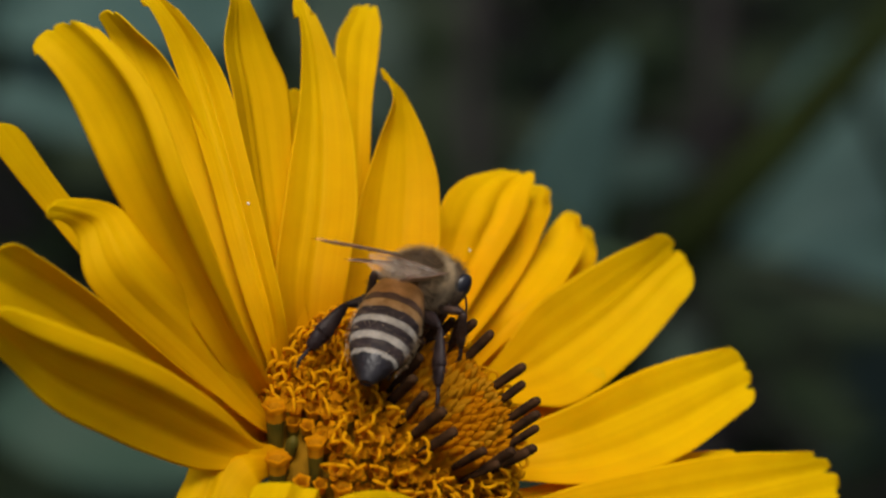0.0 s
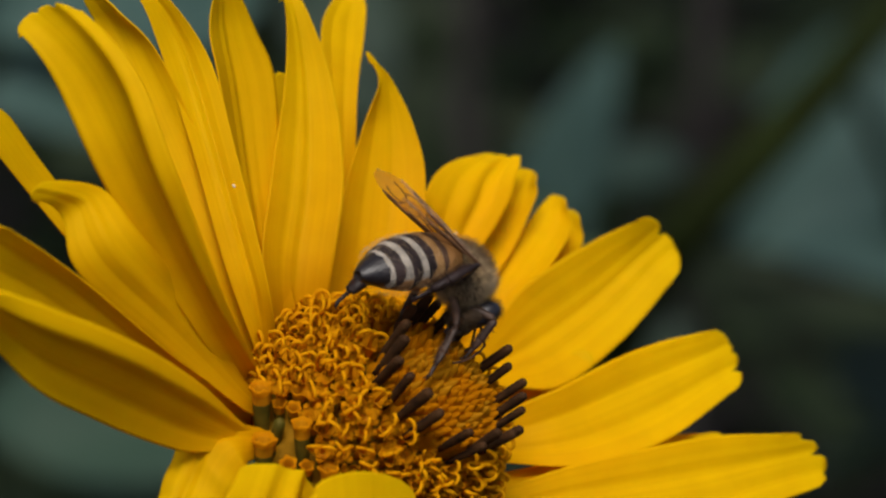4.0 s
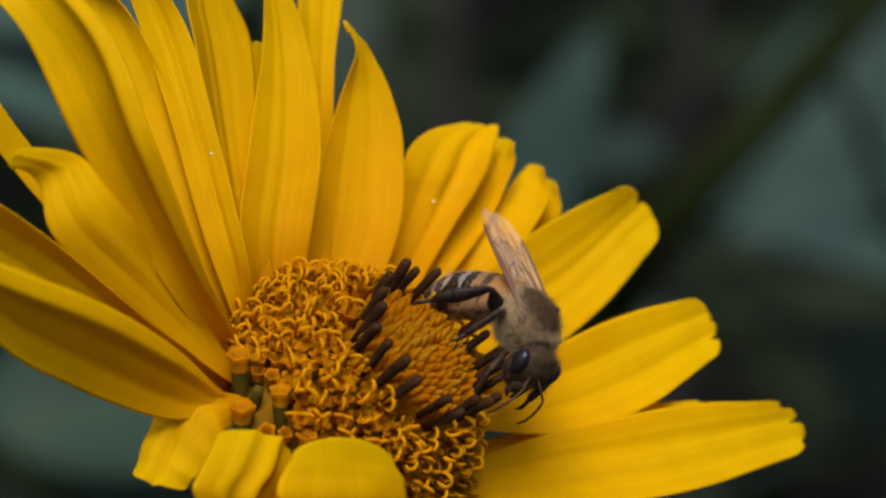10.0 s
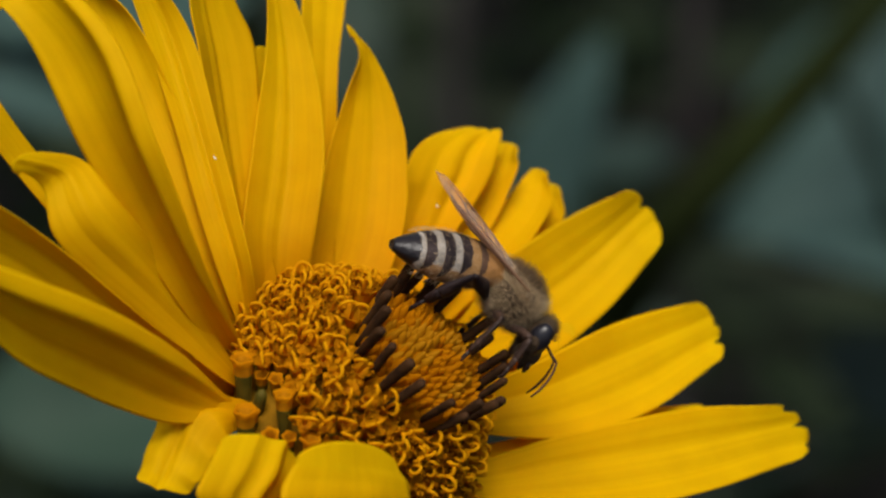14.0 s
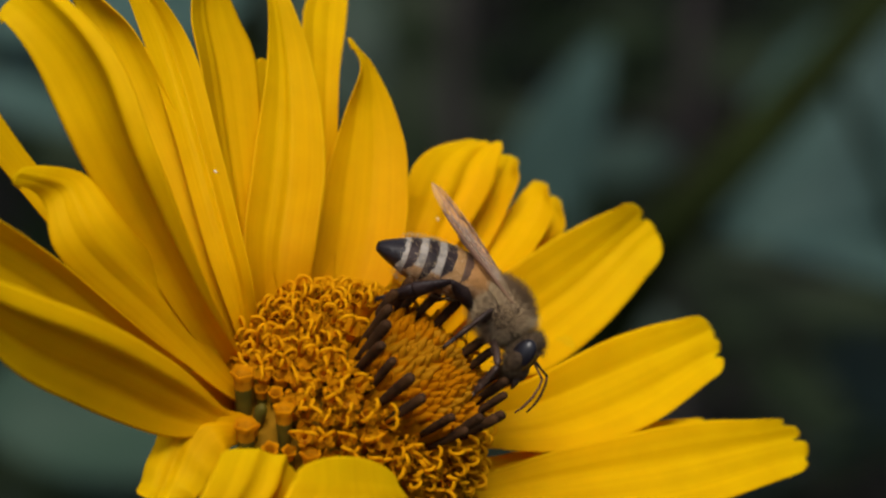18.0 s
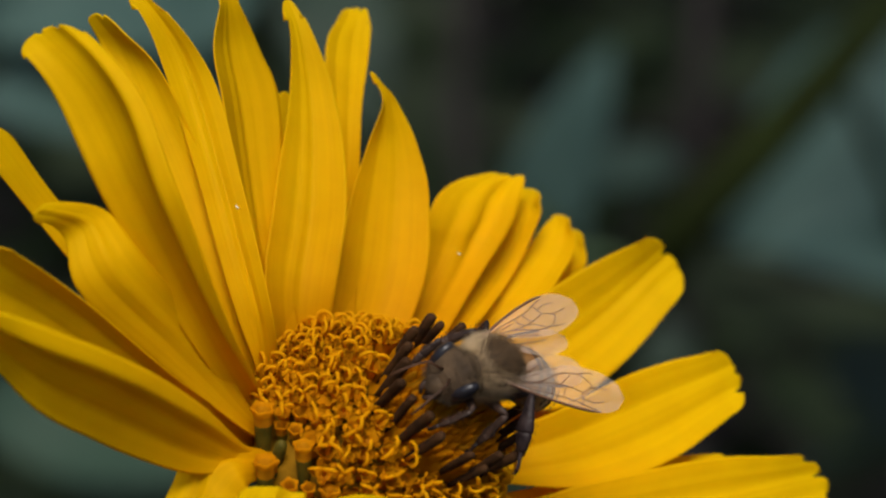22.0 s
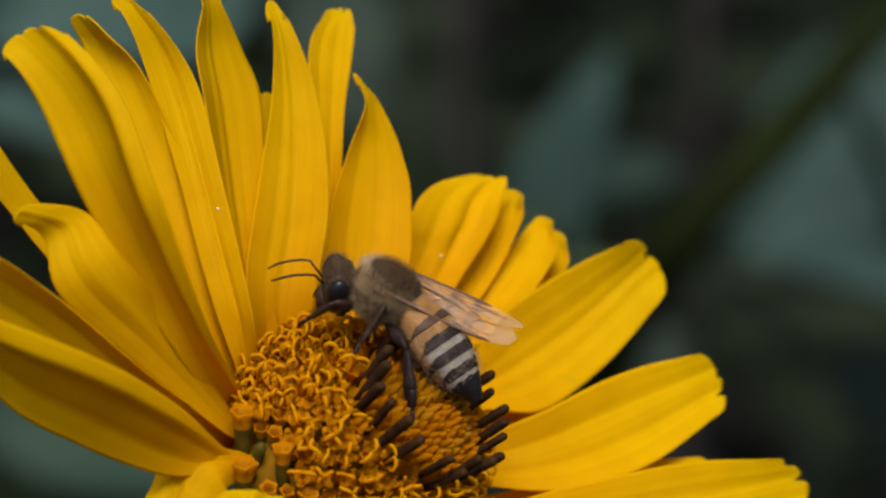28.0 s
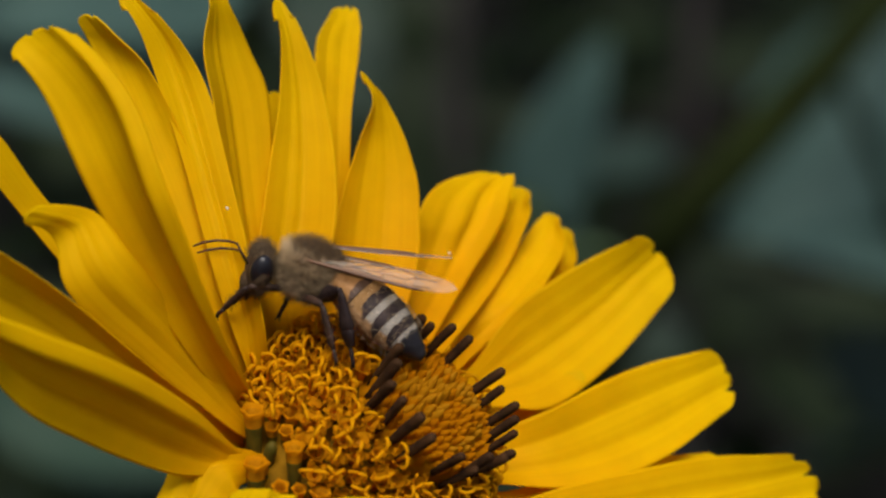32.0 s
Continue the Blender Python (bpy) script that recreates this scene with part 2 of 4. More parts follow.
# ---- the flower ----
AXIS = seen(0.630, 0.567, 0.530).normalized()
E1 = seen(-0.669, 0.743, 0).normalized()
E2 = AXIS.cross(E1)
REST = Matrix.Translation(HEAD) @ Matrix((E1, E2, AXIS)).transposed().to_4x4()
flower = empty("yellow_flower", "yellow daisy-like flower with a raised orange disc, on a green stem", "flower", REST)
RIM, TOP = 8.5, 7.0                            # the disc's radius and height


def dome(r):
    q = min(1.0, r / RIM)
    return TOP * (1 - q ** 2.1)


def leaned(x, y, z):
    """Shifts the dome's crown off the middle, to fit the camera's view."""
    k = max(0.0, z) / TOP
    # and draws its rim in on one side, to fit that view too
    off = math.atan2(y, x) - radians(14)
    off = abs((off + math.pi) % (2 * math.pi) - math.pi)
    squeeze = 1 - 0.20 * max(0.0, math.cos(min(off * 1.3, math.pi / 2))) * min(1.0, math.hypot(x, y) / RIM)
    return Vector((x * squeeze - 1.25 * k, y * squeeze - 0.75 * k, z))


def dome_normal(x, y):
    r = math.hypot(x, y)
    slope = TOP * 2.1 * (r / RIM) ** 1.1 / RIM
    return Vector((x / max(r, 1e-6) * slope, y / max(r, 1e-6) * slope, 1)).normalized()


def glide(points, v):
    """A smooth line through points, v from 0 to 1."""
    n = len(points) - 1
    k = min(int(v * n), n - 1)
    f = v * n - k
    b, c = points[k], points[k + 1]
    a = points[k - 1] if k else b * 2 - c
    d = points[k + 2] if k + 2 <= n else c * 2 - b
    return (b * 2 + (c - a) * f + (a * 2 - b * 5 + c * 4 - d) * f * f + (b * 3 - a - c * 3 + d) * f ** 3) / 2


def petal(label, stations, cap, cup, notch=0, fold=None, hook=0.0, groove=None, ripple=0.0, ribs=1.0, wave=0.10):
    """A ray floret: a ribbed blade along stations of (middle, half width) fitted to the camera's view, ending in a
    rounded or toothed cap.
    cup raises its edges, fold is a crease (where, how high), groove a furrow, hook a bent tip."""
    seed = len(bpy.data.meshes) * 1.37
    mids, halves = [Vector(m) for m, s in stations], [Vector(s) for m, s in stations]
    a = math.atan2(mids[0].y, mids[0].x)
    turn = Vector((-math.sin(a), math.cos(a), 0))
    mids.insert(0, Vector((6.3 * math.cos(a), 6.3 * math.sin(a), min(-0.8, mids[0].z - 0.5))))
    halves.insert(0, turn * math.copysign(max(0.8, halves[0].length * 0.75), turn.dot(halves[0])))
    NU, NB, NC = 24, 34, 7
    NV = NB + NC
    end_t = (glide(mids, 1.0) - glide(mids, 0.97)).normalized()
    total = sum((b - a).length for a, b in zip(mids, mids[1:])) + cap
    top, low = [], []
    for j in range(NV + 1):
        v = min(1.0, j / NB)
        q = max(0.0, (j - NB) / NC)
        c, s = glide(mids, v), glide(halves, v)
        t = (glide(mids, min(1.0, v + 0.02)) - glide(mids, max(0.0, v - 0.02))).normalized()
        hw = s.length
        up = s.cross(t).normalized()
        along = (v * (total - cap) + q * cap) / total
        rt, rl = [], []
        for i in range(NU + 1):
            u = i / NU * 2 - 1
            reach = max(0.0, 1 - abs(u) ** 2.0) ** 0.5
            for n in range(notch):
                at = (n + 1) / (notch + 1) * 2 - 1 + 0.22 * math.sin(seed + n)
                reach *= 1 - (0.32 + 0.14 * math.sin(seed * 3 + n * 2)) * math.exp(-((u - at) / 0.07) ** 2)
            h = cup * hw * (u * u - 1)
            fade = min(1.0, along * 3)
            for at, deep in ((-0.36, 0.045 * ribs), (0.34, 0.045 * ribs)) + ((groove,) if groove else ()):
                h -= deep * hw * fade * math.exp(-((u - at - 0.05 * math.sin(along * 4 + seed)) / 0.15) ** 2)
            h += 0.016 * ribs * math.cos(u * 9.5 * math.pi + seed) * fade
            if fold:
                h += fold[1] * hw * fade * ((u + 1) / (fold[0] + 1) if u < fold[0] else (1 - u) / (1 - fold[0]))
            if ripple:
                h += ripple * math.sin(along * 26 + u * 1.2) * (0.4 + 0.6 * abs(u)) * fade
            h += wave * noise.noise((u * 1.2 + seed, along * 4.0, 0.3)) * fade * min(1.0, hw)
            side = s * (1 + 0.025 * noise.noise((along * 9, seed, 1.0 if u > 0 else 2.0)))
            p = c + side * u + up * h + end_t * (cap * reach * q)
            if hook and along > 0.86:
                p += s.normalized() * hook * ((along - 0.86) / 0.14) ** 2 - up * abs(hook) * 0.5 * ((along - 0.86) / 0.14) ** 2
            rt.append(p + up * 0.06)
            rl.append(p - up * 0.06)
        top.append(rt)
        low.append(rl)
    bm = bmesh.new()
    uv = bm.loops.layers.uv.new("UVMap")
    vt = [[bm.verts.new(p) for p in row] for row in top]
    vl = [[bm.verts.new(p) for p in row] for row in low]

    def quad(vs, uvs):
        f = bm.faces.new(vs)
        for lp, w in zip(f.loops, uvs):
            lp[uv].uv = w
    for j in range(NV):
        for i in range(NU):
            qs = [((i + di) / NU, (j + dj) / NV) for di, dj in ((0, 0), (1, 0), (1, 1), (0, 1))]
            quad((vt[j][i], vt[j][i + 1], vt[j + 1][i + 1], vt[j + 1][i]), qs)
            quad((vl[j][i], vl[j + 1][i], vl[j + 1][i + 1], vl[j][i + 1]), [qs[0], qs[3], qs[2], qs[1]])
        for i in (0, NU):
            qs = [(i / NU, j / NV), (i / NU, (j + 1) / NV)]
            vs = (vt[j][i], vt[j + 1][i], vl[j + 1][i], vl[j][i])
            quad(vs if i == 0 else vs[::-1], [qs[0], qs[1], qs[1], qs[0]])
    for i in range(NU):
        quad((vt[NV][i], vt[NV][i + 1], vl[NV][i + 1], vl[NV][i]), [(i / NU, 1)] * 4)
        quad((vt[0][i + 1], vt[0][i], vl[0][i], vl[0][i + 1]), [(i / NU, 0)] * 4)
    return part("petal", bm, PETAL, flower, label)


# stations follow outlines in the camera's view, with depths chosen to suit
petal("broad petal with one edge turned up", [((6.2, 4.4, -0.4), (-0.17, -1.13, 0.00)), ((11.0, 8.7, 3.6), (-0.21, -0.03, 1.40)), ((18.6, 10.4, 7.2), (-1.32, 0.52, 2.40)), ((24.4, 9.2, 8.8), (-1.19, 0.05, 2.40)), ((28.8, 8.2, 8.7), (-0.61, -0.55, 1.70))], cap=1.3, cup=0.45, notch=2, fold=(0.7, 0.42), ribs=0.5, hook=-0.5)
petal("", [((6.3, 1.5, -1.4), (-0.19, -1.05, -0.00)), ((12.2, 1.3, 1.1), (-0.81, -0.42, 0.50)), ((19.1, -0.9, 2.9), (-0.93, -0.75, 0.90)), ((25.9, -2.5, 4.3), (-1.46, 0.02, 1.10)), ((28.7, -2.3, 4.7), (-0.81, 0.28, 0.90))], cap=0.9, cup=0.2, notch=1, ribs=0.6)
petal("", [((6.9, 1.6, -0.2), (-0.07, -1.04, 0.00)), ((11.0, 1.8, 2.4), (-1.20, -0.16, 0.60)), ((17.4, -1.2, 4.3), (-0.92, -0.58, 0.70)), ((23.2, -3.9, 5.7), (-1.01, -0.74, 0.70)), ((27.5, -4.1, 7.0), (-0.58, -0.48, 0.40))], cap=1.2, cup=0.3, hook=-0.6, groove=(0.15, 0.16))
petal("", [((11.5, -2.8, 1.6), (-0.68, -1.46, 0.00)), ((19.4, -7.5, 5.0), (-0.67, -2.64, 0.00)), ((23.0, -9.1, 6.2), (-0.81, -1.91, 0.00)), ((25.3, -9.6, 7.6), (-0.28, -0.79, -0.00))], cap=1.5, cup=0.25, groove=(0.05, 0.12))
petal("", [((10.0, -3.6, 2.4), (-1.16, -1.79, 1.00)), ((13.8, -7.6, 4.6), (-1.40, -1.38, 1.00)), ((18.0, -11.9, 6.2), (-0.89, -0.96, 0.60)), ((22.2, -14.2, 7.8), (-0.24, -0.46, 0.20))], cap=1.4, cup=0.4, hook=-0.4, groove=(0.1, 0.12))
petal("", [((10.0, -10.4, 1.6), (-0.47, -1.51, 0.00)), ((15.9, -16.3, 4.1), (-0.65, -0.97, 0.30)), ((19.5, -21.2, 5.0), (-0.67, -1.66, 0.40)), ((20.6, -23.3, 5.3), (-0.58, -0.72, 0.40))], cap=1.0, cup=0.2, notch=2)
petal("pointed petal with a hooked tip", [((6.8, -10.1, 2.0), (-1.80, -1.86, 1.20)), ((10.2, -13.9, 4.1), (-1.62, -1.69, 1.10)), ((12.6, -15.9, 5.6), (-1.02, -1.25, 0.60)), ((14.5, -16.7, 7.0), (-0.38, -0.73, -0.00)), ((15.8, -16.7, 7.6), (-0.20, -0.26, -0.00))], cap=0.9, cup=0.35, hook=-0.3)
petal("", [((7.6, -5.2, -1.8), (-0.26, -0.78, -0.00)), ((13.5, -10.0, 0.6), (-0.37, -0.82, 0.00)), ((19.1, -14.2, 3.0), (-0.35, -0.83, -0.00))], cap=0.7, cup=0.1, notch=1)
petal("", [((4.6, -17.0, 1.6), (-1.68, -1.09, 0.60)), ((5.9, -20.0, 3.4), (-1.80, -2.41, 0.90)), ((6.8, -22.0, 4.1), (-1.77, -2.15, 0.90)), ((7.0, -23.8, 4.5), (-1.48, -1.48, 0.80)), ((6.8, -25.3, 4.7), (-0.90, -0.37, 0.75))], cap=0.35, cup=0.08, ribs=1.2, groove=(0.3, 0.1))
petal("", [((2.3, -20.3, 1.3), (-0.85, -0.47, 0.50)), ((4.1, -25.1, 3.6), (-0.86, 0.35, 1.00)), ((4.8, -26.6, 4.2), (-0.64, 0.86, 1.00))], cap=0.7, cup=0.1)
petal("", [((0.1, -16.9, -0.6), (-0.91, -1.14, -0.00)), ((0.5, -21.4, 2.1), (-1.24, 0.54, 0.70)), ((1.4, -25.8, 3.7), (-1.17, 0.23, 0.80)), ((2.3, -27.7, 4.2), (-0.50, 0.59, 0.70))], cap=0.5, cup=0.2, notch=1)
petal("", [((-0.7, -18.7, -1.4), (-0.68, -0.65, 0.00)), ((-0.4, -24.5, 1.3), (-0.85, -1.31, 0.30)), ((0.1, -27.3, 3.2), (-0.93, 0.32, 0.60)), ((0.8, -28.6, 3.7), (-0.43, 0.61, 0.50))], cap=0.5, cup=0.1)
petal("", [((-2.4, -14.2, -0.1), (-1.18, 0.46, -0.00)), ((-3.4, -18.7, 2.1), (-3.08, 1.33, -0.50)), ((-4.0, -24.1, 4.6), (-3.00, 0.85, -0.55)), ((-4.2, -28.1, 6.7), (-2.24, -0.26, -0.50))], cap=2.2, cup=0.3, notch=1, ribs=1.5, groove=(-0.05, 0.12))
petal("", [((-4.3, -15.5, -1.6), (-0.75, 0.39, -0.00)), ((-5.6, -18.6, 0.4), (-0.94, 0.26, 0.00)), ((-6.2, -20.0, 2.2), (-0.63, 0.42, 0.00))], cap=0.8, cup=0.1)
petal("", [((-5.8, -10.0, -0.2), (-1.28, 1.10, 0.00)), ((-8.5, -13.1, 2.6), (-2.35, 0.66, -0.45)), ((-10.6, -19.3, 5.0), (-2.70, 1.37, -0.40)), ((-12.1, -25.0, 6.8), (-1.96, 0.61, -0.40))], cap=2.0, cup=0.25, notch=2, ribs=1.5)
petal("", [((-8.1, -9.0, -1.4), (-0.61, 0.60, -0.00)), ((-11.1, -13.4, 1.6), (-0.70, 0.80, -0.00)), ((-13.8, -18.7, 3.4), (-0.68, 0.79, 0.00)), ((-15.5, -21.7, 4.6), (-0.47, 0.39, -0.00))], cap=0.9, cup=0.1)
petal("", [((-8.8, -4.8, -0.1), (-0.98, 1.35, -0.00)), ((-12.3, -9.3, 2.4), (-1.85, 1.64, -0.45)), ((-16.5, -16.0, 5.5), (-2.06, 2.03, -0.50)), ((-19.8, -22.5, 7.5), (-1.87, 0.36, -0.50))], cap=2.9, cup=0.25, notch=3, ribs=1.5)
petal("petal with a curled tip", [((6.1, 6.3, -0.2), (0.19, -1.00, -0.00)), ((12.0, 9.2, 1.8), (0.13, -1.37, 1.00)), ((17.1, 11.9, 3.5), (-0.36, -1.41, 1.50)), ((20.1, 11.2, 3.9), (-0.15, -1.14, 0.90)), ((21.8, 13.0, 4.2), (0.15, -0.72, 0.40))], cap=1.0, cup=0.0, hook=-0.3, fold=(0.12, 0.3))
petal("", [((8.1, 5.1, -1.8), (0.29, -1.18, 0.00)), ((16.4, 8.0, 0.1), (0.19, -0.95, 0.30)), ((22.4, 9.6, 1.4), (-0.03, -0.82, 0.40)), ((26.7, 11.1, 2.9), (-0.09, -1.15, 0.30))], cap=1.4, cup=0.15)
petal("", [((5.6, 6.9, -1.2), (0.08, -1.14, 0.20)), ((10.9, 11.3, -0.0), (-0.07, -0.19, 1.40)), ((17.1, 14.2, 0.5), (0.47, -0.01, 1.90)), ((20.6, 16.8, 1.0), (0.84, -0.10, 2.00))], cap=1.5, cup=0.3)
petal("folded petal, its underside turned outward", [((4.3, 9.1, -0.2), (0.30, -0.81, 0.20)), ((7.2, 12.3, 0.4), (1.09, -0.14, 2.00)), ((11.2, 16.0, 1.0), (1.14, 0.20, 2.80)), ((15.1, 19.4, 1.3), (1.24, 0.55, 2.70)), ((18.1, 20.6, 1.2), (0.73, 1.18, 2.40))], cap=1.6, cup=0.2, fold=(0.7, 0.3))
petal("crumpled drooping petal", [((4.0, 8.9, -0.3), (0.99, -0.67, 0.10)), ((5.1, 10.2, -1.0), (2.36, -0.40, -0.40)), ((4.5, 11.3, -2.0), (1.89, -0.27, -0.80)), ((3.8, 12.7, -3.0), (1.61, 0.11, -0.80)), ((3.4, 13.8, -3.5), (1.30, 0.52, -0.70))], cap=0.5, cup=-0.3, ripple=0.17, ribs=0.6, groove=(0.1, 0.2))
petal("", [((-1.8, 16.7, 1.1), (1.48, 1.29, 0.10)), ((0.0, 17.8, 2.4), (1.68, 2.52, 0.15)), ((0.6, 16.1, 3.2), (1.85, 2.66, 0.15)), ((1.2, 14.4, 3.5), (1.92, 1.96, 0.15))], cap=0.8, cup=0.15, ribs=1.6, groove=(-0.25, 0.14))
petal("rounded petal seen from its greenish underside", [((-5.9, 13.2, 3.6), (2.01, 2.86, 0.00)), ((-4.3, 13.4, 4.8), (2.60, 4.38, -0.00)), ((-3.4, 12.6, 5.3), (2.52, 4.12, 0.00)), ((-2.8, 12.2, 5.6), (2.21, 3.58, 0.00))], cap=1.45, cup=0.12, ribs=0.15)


# a few pale specks of dust on the petals
for at, size in (((27.4, 8.2, 6.4), 0.17), ((15.6, 0.4, 5.1), 0.10), ((5.0, -15.7, 4.3), 0.08)):
    bm = bmesh.new()
    bmesh.ops.create_icosphere(bm, subdivisions=2, radius=size, matrix=Matrix.Translation(at) @ Matrix.Diagonal((1.3, 0.8, 0.7, 1)))
    part("speck", bm, SPECK, flower, "pale speck of dust")

# the disc: a domed base, then its florets
bm = bmesh.new()
lathe(bm, [(0.01, TOP - 1.3)] + [(RIM * q, dome(RIM * q) - 1.3) for q in [k / 14 for k in range(1, 15)]] + [(RIM - 0.6, -2.0), (4.0, -2.8), (0.01, -3.0)], 40)
for vert in bm.verts:
    vert.co = leaned(*vert.co)
part("disc", bm, DISC, flower, "domed brownish-orange receptacle under the florets")
bm = bmesh.new()
lathe(bm, [(0.01, TOP - 0.03)] + [(4.3 * q, dome(4.3 * q) - 0.03) for q in [k / 10 for k in range(1, 11)]] + [(4.3, dome(4.3) - 1.0)], 36)
for vert in bm.verts:
    vert.co = leaned(*vert.co)
part("disc_crown", bm, BUD, flower, "smooth orange crown of the disc")


def floret_mesh(seed):
    """An open disc floret: a tube with five turned-back lobes and a forked, curled style."""
    rng = random.Random(seed)
    bm = bmesh.new()
    r = 0.44
    rings = []
    for q, h in ((0.6, -1.1), (0.62, 0.0), (0.8, 0.7), (1.0, 1.15), (1.12, 1.35)):
        rings.append([bm.verts.new((r * q * math.cos(k * math.pi / 5), r * q * math.sin(k * math.pi / 5), h)) for k in range(10)])
    for n, (a, b) in enumerate(zip(rings, rings[1:])):
        for k in range(10):
            bm.faces.new((a[k], a[(k + 1) % 10], b[(k + 1) % 10], b[k])).material_index = 1 if n < 1 else 0
    inner = [bm.verts.new((r * 0.55 * math.cos(k * math.pi / 5), r * 0.55 * math.sin(k * math.pi / 5), 0.55)) for k in range(10)]
    for k in range(10):
        bm.faces.new((rings[-1][k], rings[-1][(k + 1) % 10], inner[(k + 1) % 10], inner[k]))
    bm.faces.new(inner).material_index = 1
    for k in range(5):
        a = 2 * math.pi * (k + 0.25) / 5
        d, s = Vector((math.cos(a), math.sin(a), 0)), Vector((-math.sin(a), math.cos(a), 0))
        lift = rng.uniform(0.1, 0.35)
        base = d * r * 1.08 + Vector((0, 0, 1.32))
        tip = d * r * 1.75 + Vector((0, 0, 1.3 + lift))
        m = (base + tip) / 2 + Vector((0, 0, 0.1))
        q = [bm.verts.new(p) for p in (base - s * 0.24, base + s * 0.24, m + s * 0.2, tip, m - s * 0.2)]
        q2 = [bm.verts.new(v.co - Vector((0, 0, 0.07)) - d * 0.05) for v in q]
        bm.faces.new(q), bm.faces.new(q2[::-1])
        for i in range(5):
            bm.faces.new((q[i], q2[i], q2[(i + 1) % 5], q[(i + 1) % 5]))
    if seed % 7 != 6:
        turn = rng.uniform(0, 6.28)
        for half in ((0, 2.9) if seed % 2 else (0, 2.1, 4.2)):
            a = turn + half + rng.uniform(-0.5, 0.5)
            d = Vector((math.cos(a), math.sin(a), 0))
            R, z0 = rng.uniform(0.20, 0.40), rng.uniform(1.35, 2.0)
            path = [Vector((0, 0, 0.9)), Vector((0, 0, z0))]
            sweep = rng.uniform(3.6, 5.0)
            for k in range(1, 9):
                b = sweep * k / 8
                path.append(Vector((0, 0, z0)) + d * (R * (1 - math.cos(b))) + Vector((0, 0, R * math.sin(b))) + d.cross(Vector((0, 0, 1))) * 0.04 * k)
            tube(bm, path, [0.115] * 2 + [0.11] * 6 + [0.105, 0.07], 6, 1.0, 2)
    me_ob = part("floret", bm, [FLORET, FLORET_TUBE, STYLE])
    return me_ob


def set_on(ob, x, y, z, up, spin, size=1.0):
    q = up.to_track_quat("Z", "Y").to_matrix().to_4x4()
    ob.parent = flower
    ob.matrix_basis = Matrix.Translation(leaned(x, y, z) * MM) @ q @ pose(0, 0, 0, 0, 0, spin) @ Matrix.Scale(size, 4)


models = [floret_mesh(s) for s in range(1, 9)]
used = [False] * len(models)
rng = random.Random(5)


def copy_of(kind):
    if not used[kind]:
        used[kind] = True
        return models[kind]
    ob = new("floret", models[kind].data)
    return ob


# a few late florets stand free at the near rim: green tubes with an open orange mouth, or still shut
bm = bmesh.new()
prof = [(0.40, -1.9), (0.47, -0.6), (0.53, 0.3), (0.57, 0.95), (0.68, 1.34), (0.61, 1.44), (0.45, 1.2), (0.38, 0.6), (0.34, 0.0), (0.02, -0.1)]
rings = lathe(bm, prof, 20)
for ring in rings[4:6]:
    for k, vert in enumerate(ring):
        vert.co.xy *= 1.04 + 0.16 * math.cos(k * math.pi / 2)
for f in bm.faces:
    h = f.calc_center_median().z
    f.material_index = 2 if h < 0.0 else 1 if h < 1.1 or (f.calc_center_median().xy.length < 0.5 and h < 1.25) else 0
cup = part("floret", bm, [FLORET, FLORET_TUBE, SHUT_GREEN], flower, "open floret with a green tube and an orange mouth")
bm = bmesh.new()
lathe(bm, [(0.3, -1.6), (0.36, -0.4), (0.42, 0.5), (0.40, 1.0), (0.24, 1.3), (0.02, 1.4)], 10)
shut = part("floret", bm, SHUT_GREEN, flower, "shut green floret")
OPEN = ((5.3, 6.5), (2.7, 8.8), (2.0, 7.6), (-0.5, 8.0))
SHUT = ((3.4, 7.4),)
CUPS = OPEN + SHUT
# mouth places and tilt are fitted to the camera's view
MOUTHS = ((5.83, 6.82, 1.61), (3.52, 9.33, 1.12), (2.73, 7.70, 2.69), (-0.18, 8.17, 2.37))
TOWARDS = (REST.to_3x3().inverted() @ (UP * 0.86 + BACK * 0.5)).normalized()
for k, (cx, cy) in enumerate(CUPS):
    model = cup if k < len(OPEN) else shut
    ob = model if k in (0, len(OPEN)) else tagged(new("floret", model.data), model["label"])
    if k < len(OPEN):
        ob.parent = flower
        size = (0.98, 0.98, 0.88, 0.88)[k]
        ob.matrix_basis = Matrix.Translation((Vector(MOUTHS[k]) - TOWARDS * 1.4 * size) * MM) @ TOWARDS.to_track_quat("Z", "Y").to_matrix().to_4x4() @ pose(0, 0, 0, 0, 0, 25 * k) @ Matrix.Scale(size, 4)
    else:
        set_on(ob, cx, cy, dome(math.hypot(cx, cy)) - 0.5, Vector((0.42, 0.12, 0.9)).normalized(), 20 * k, 0.9)
GOLD = math.pi * (3 - math.sqrt(5))
COUNT = 340
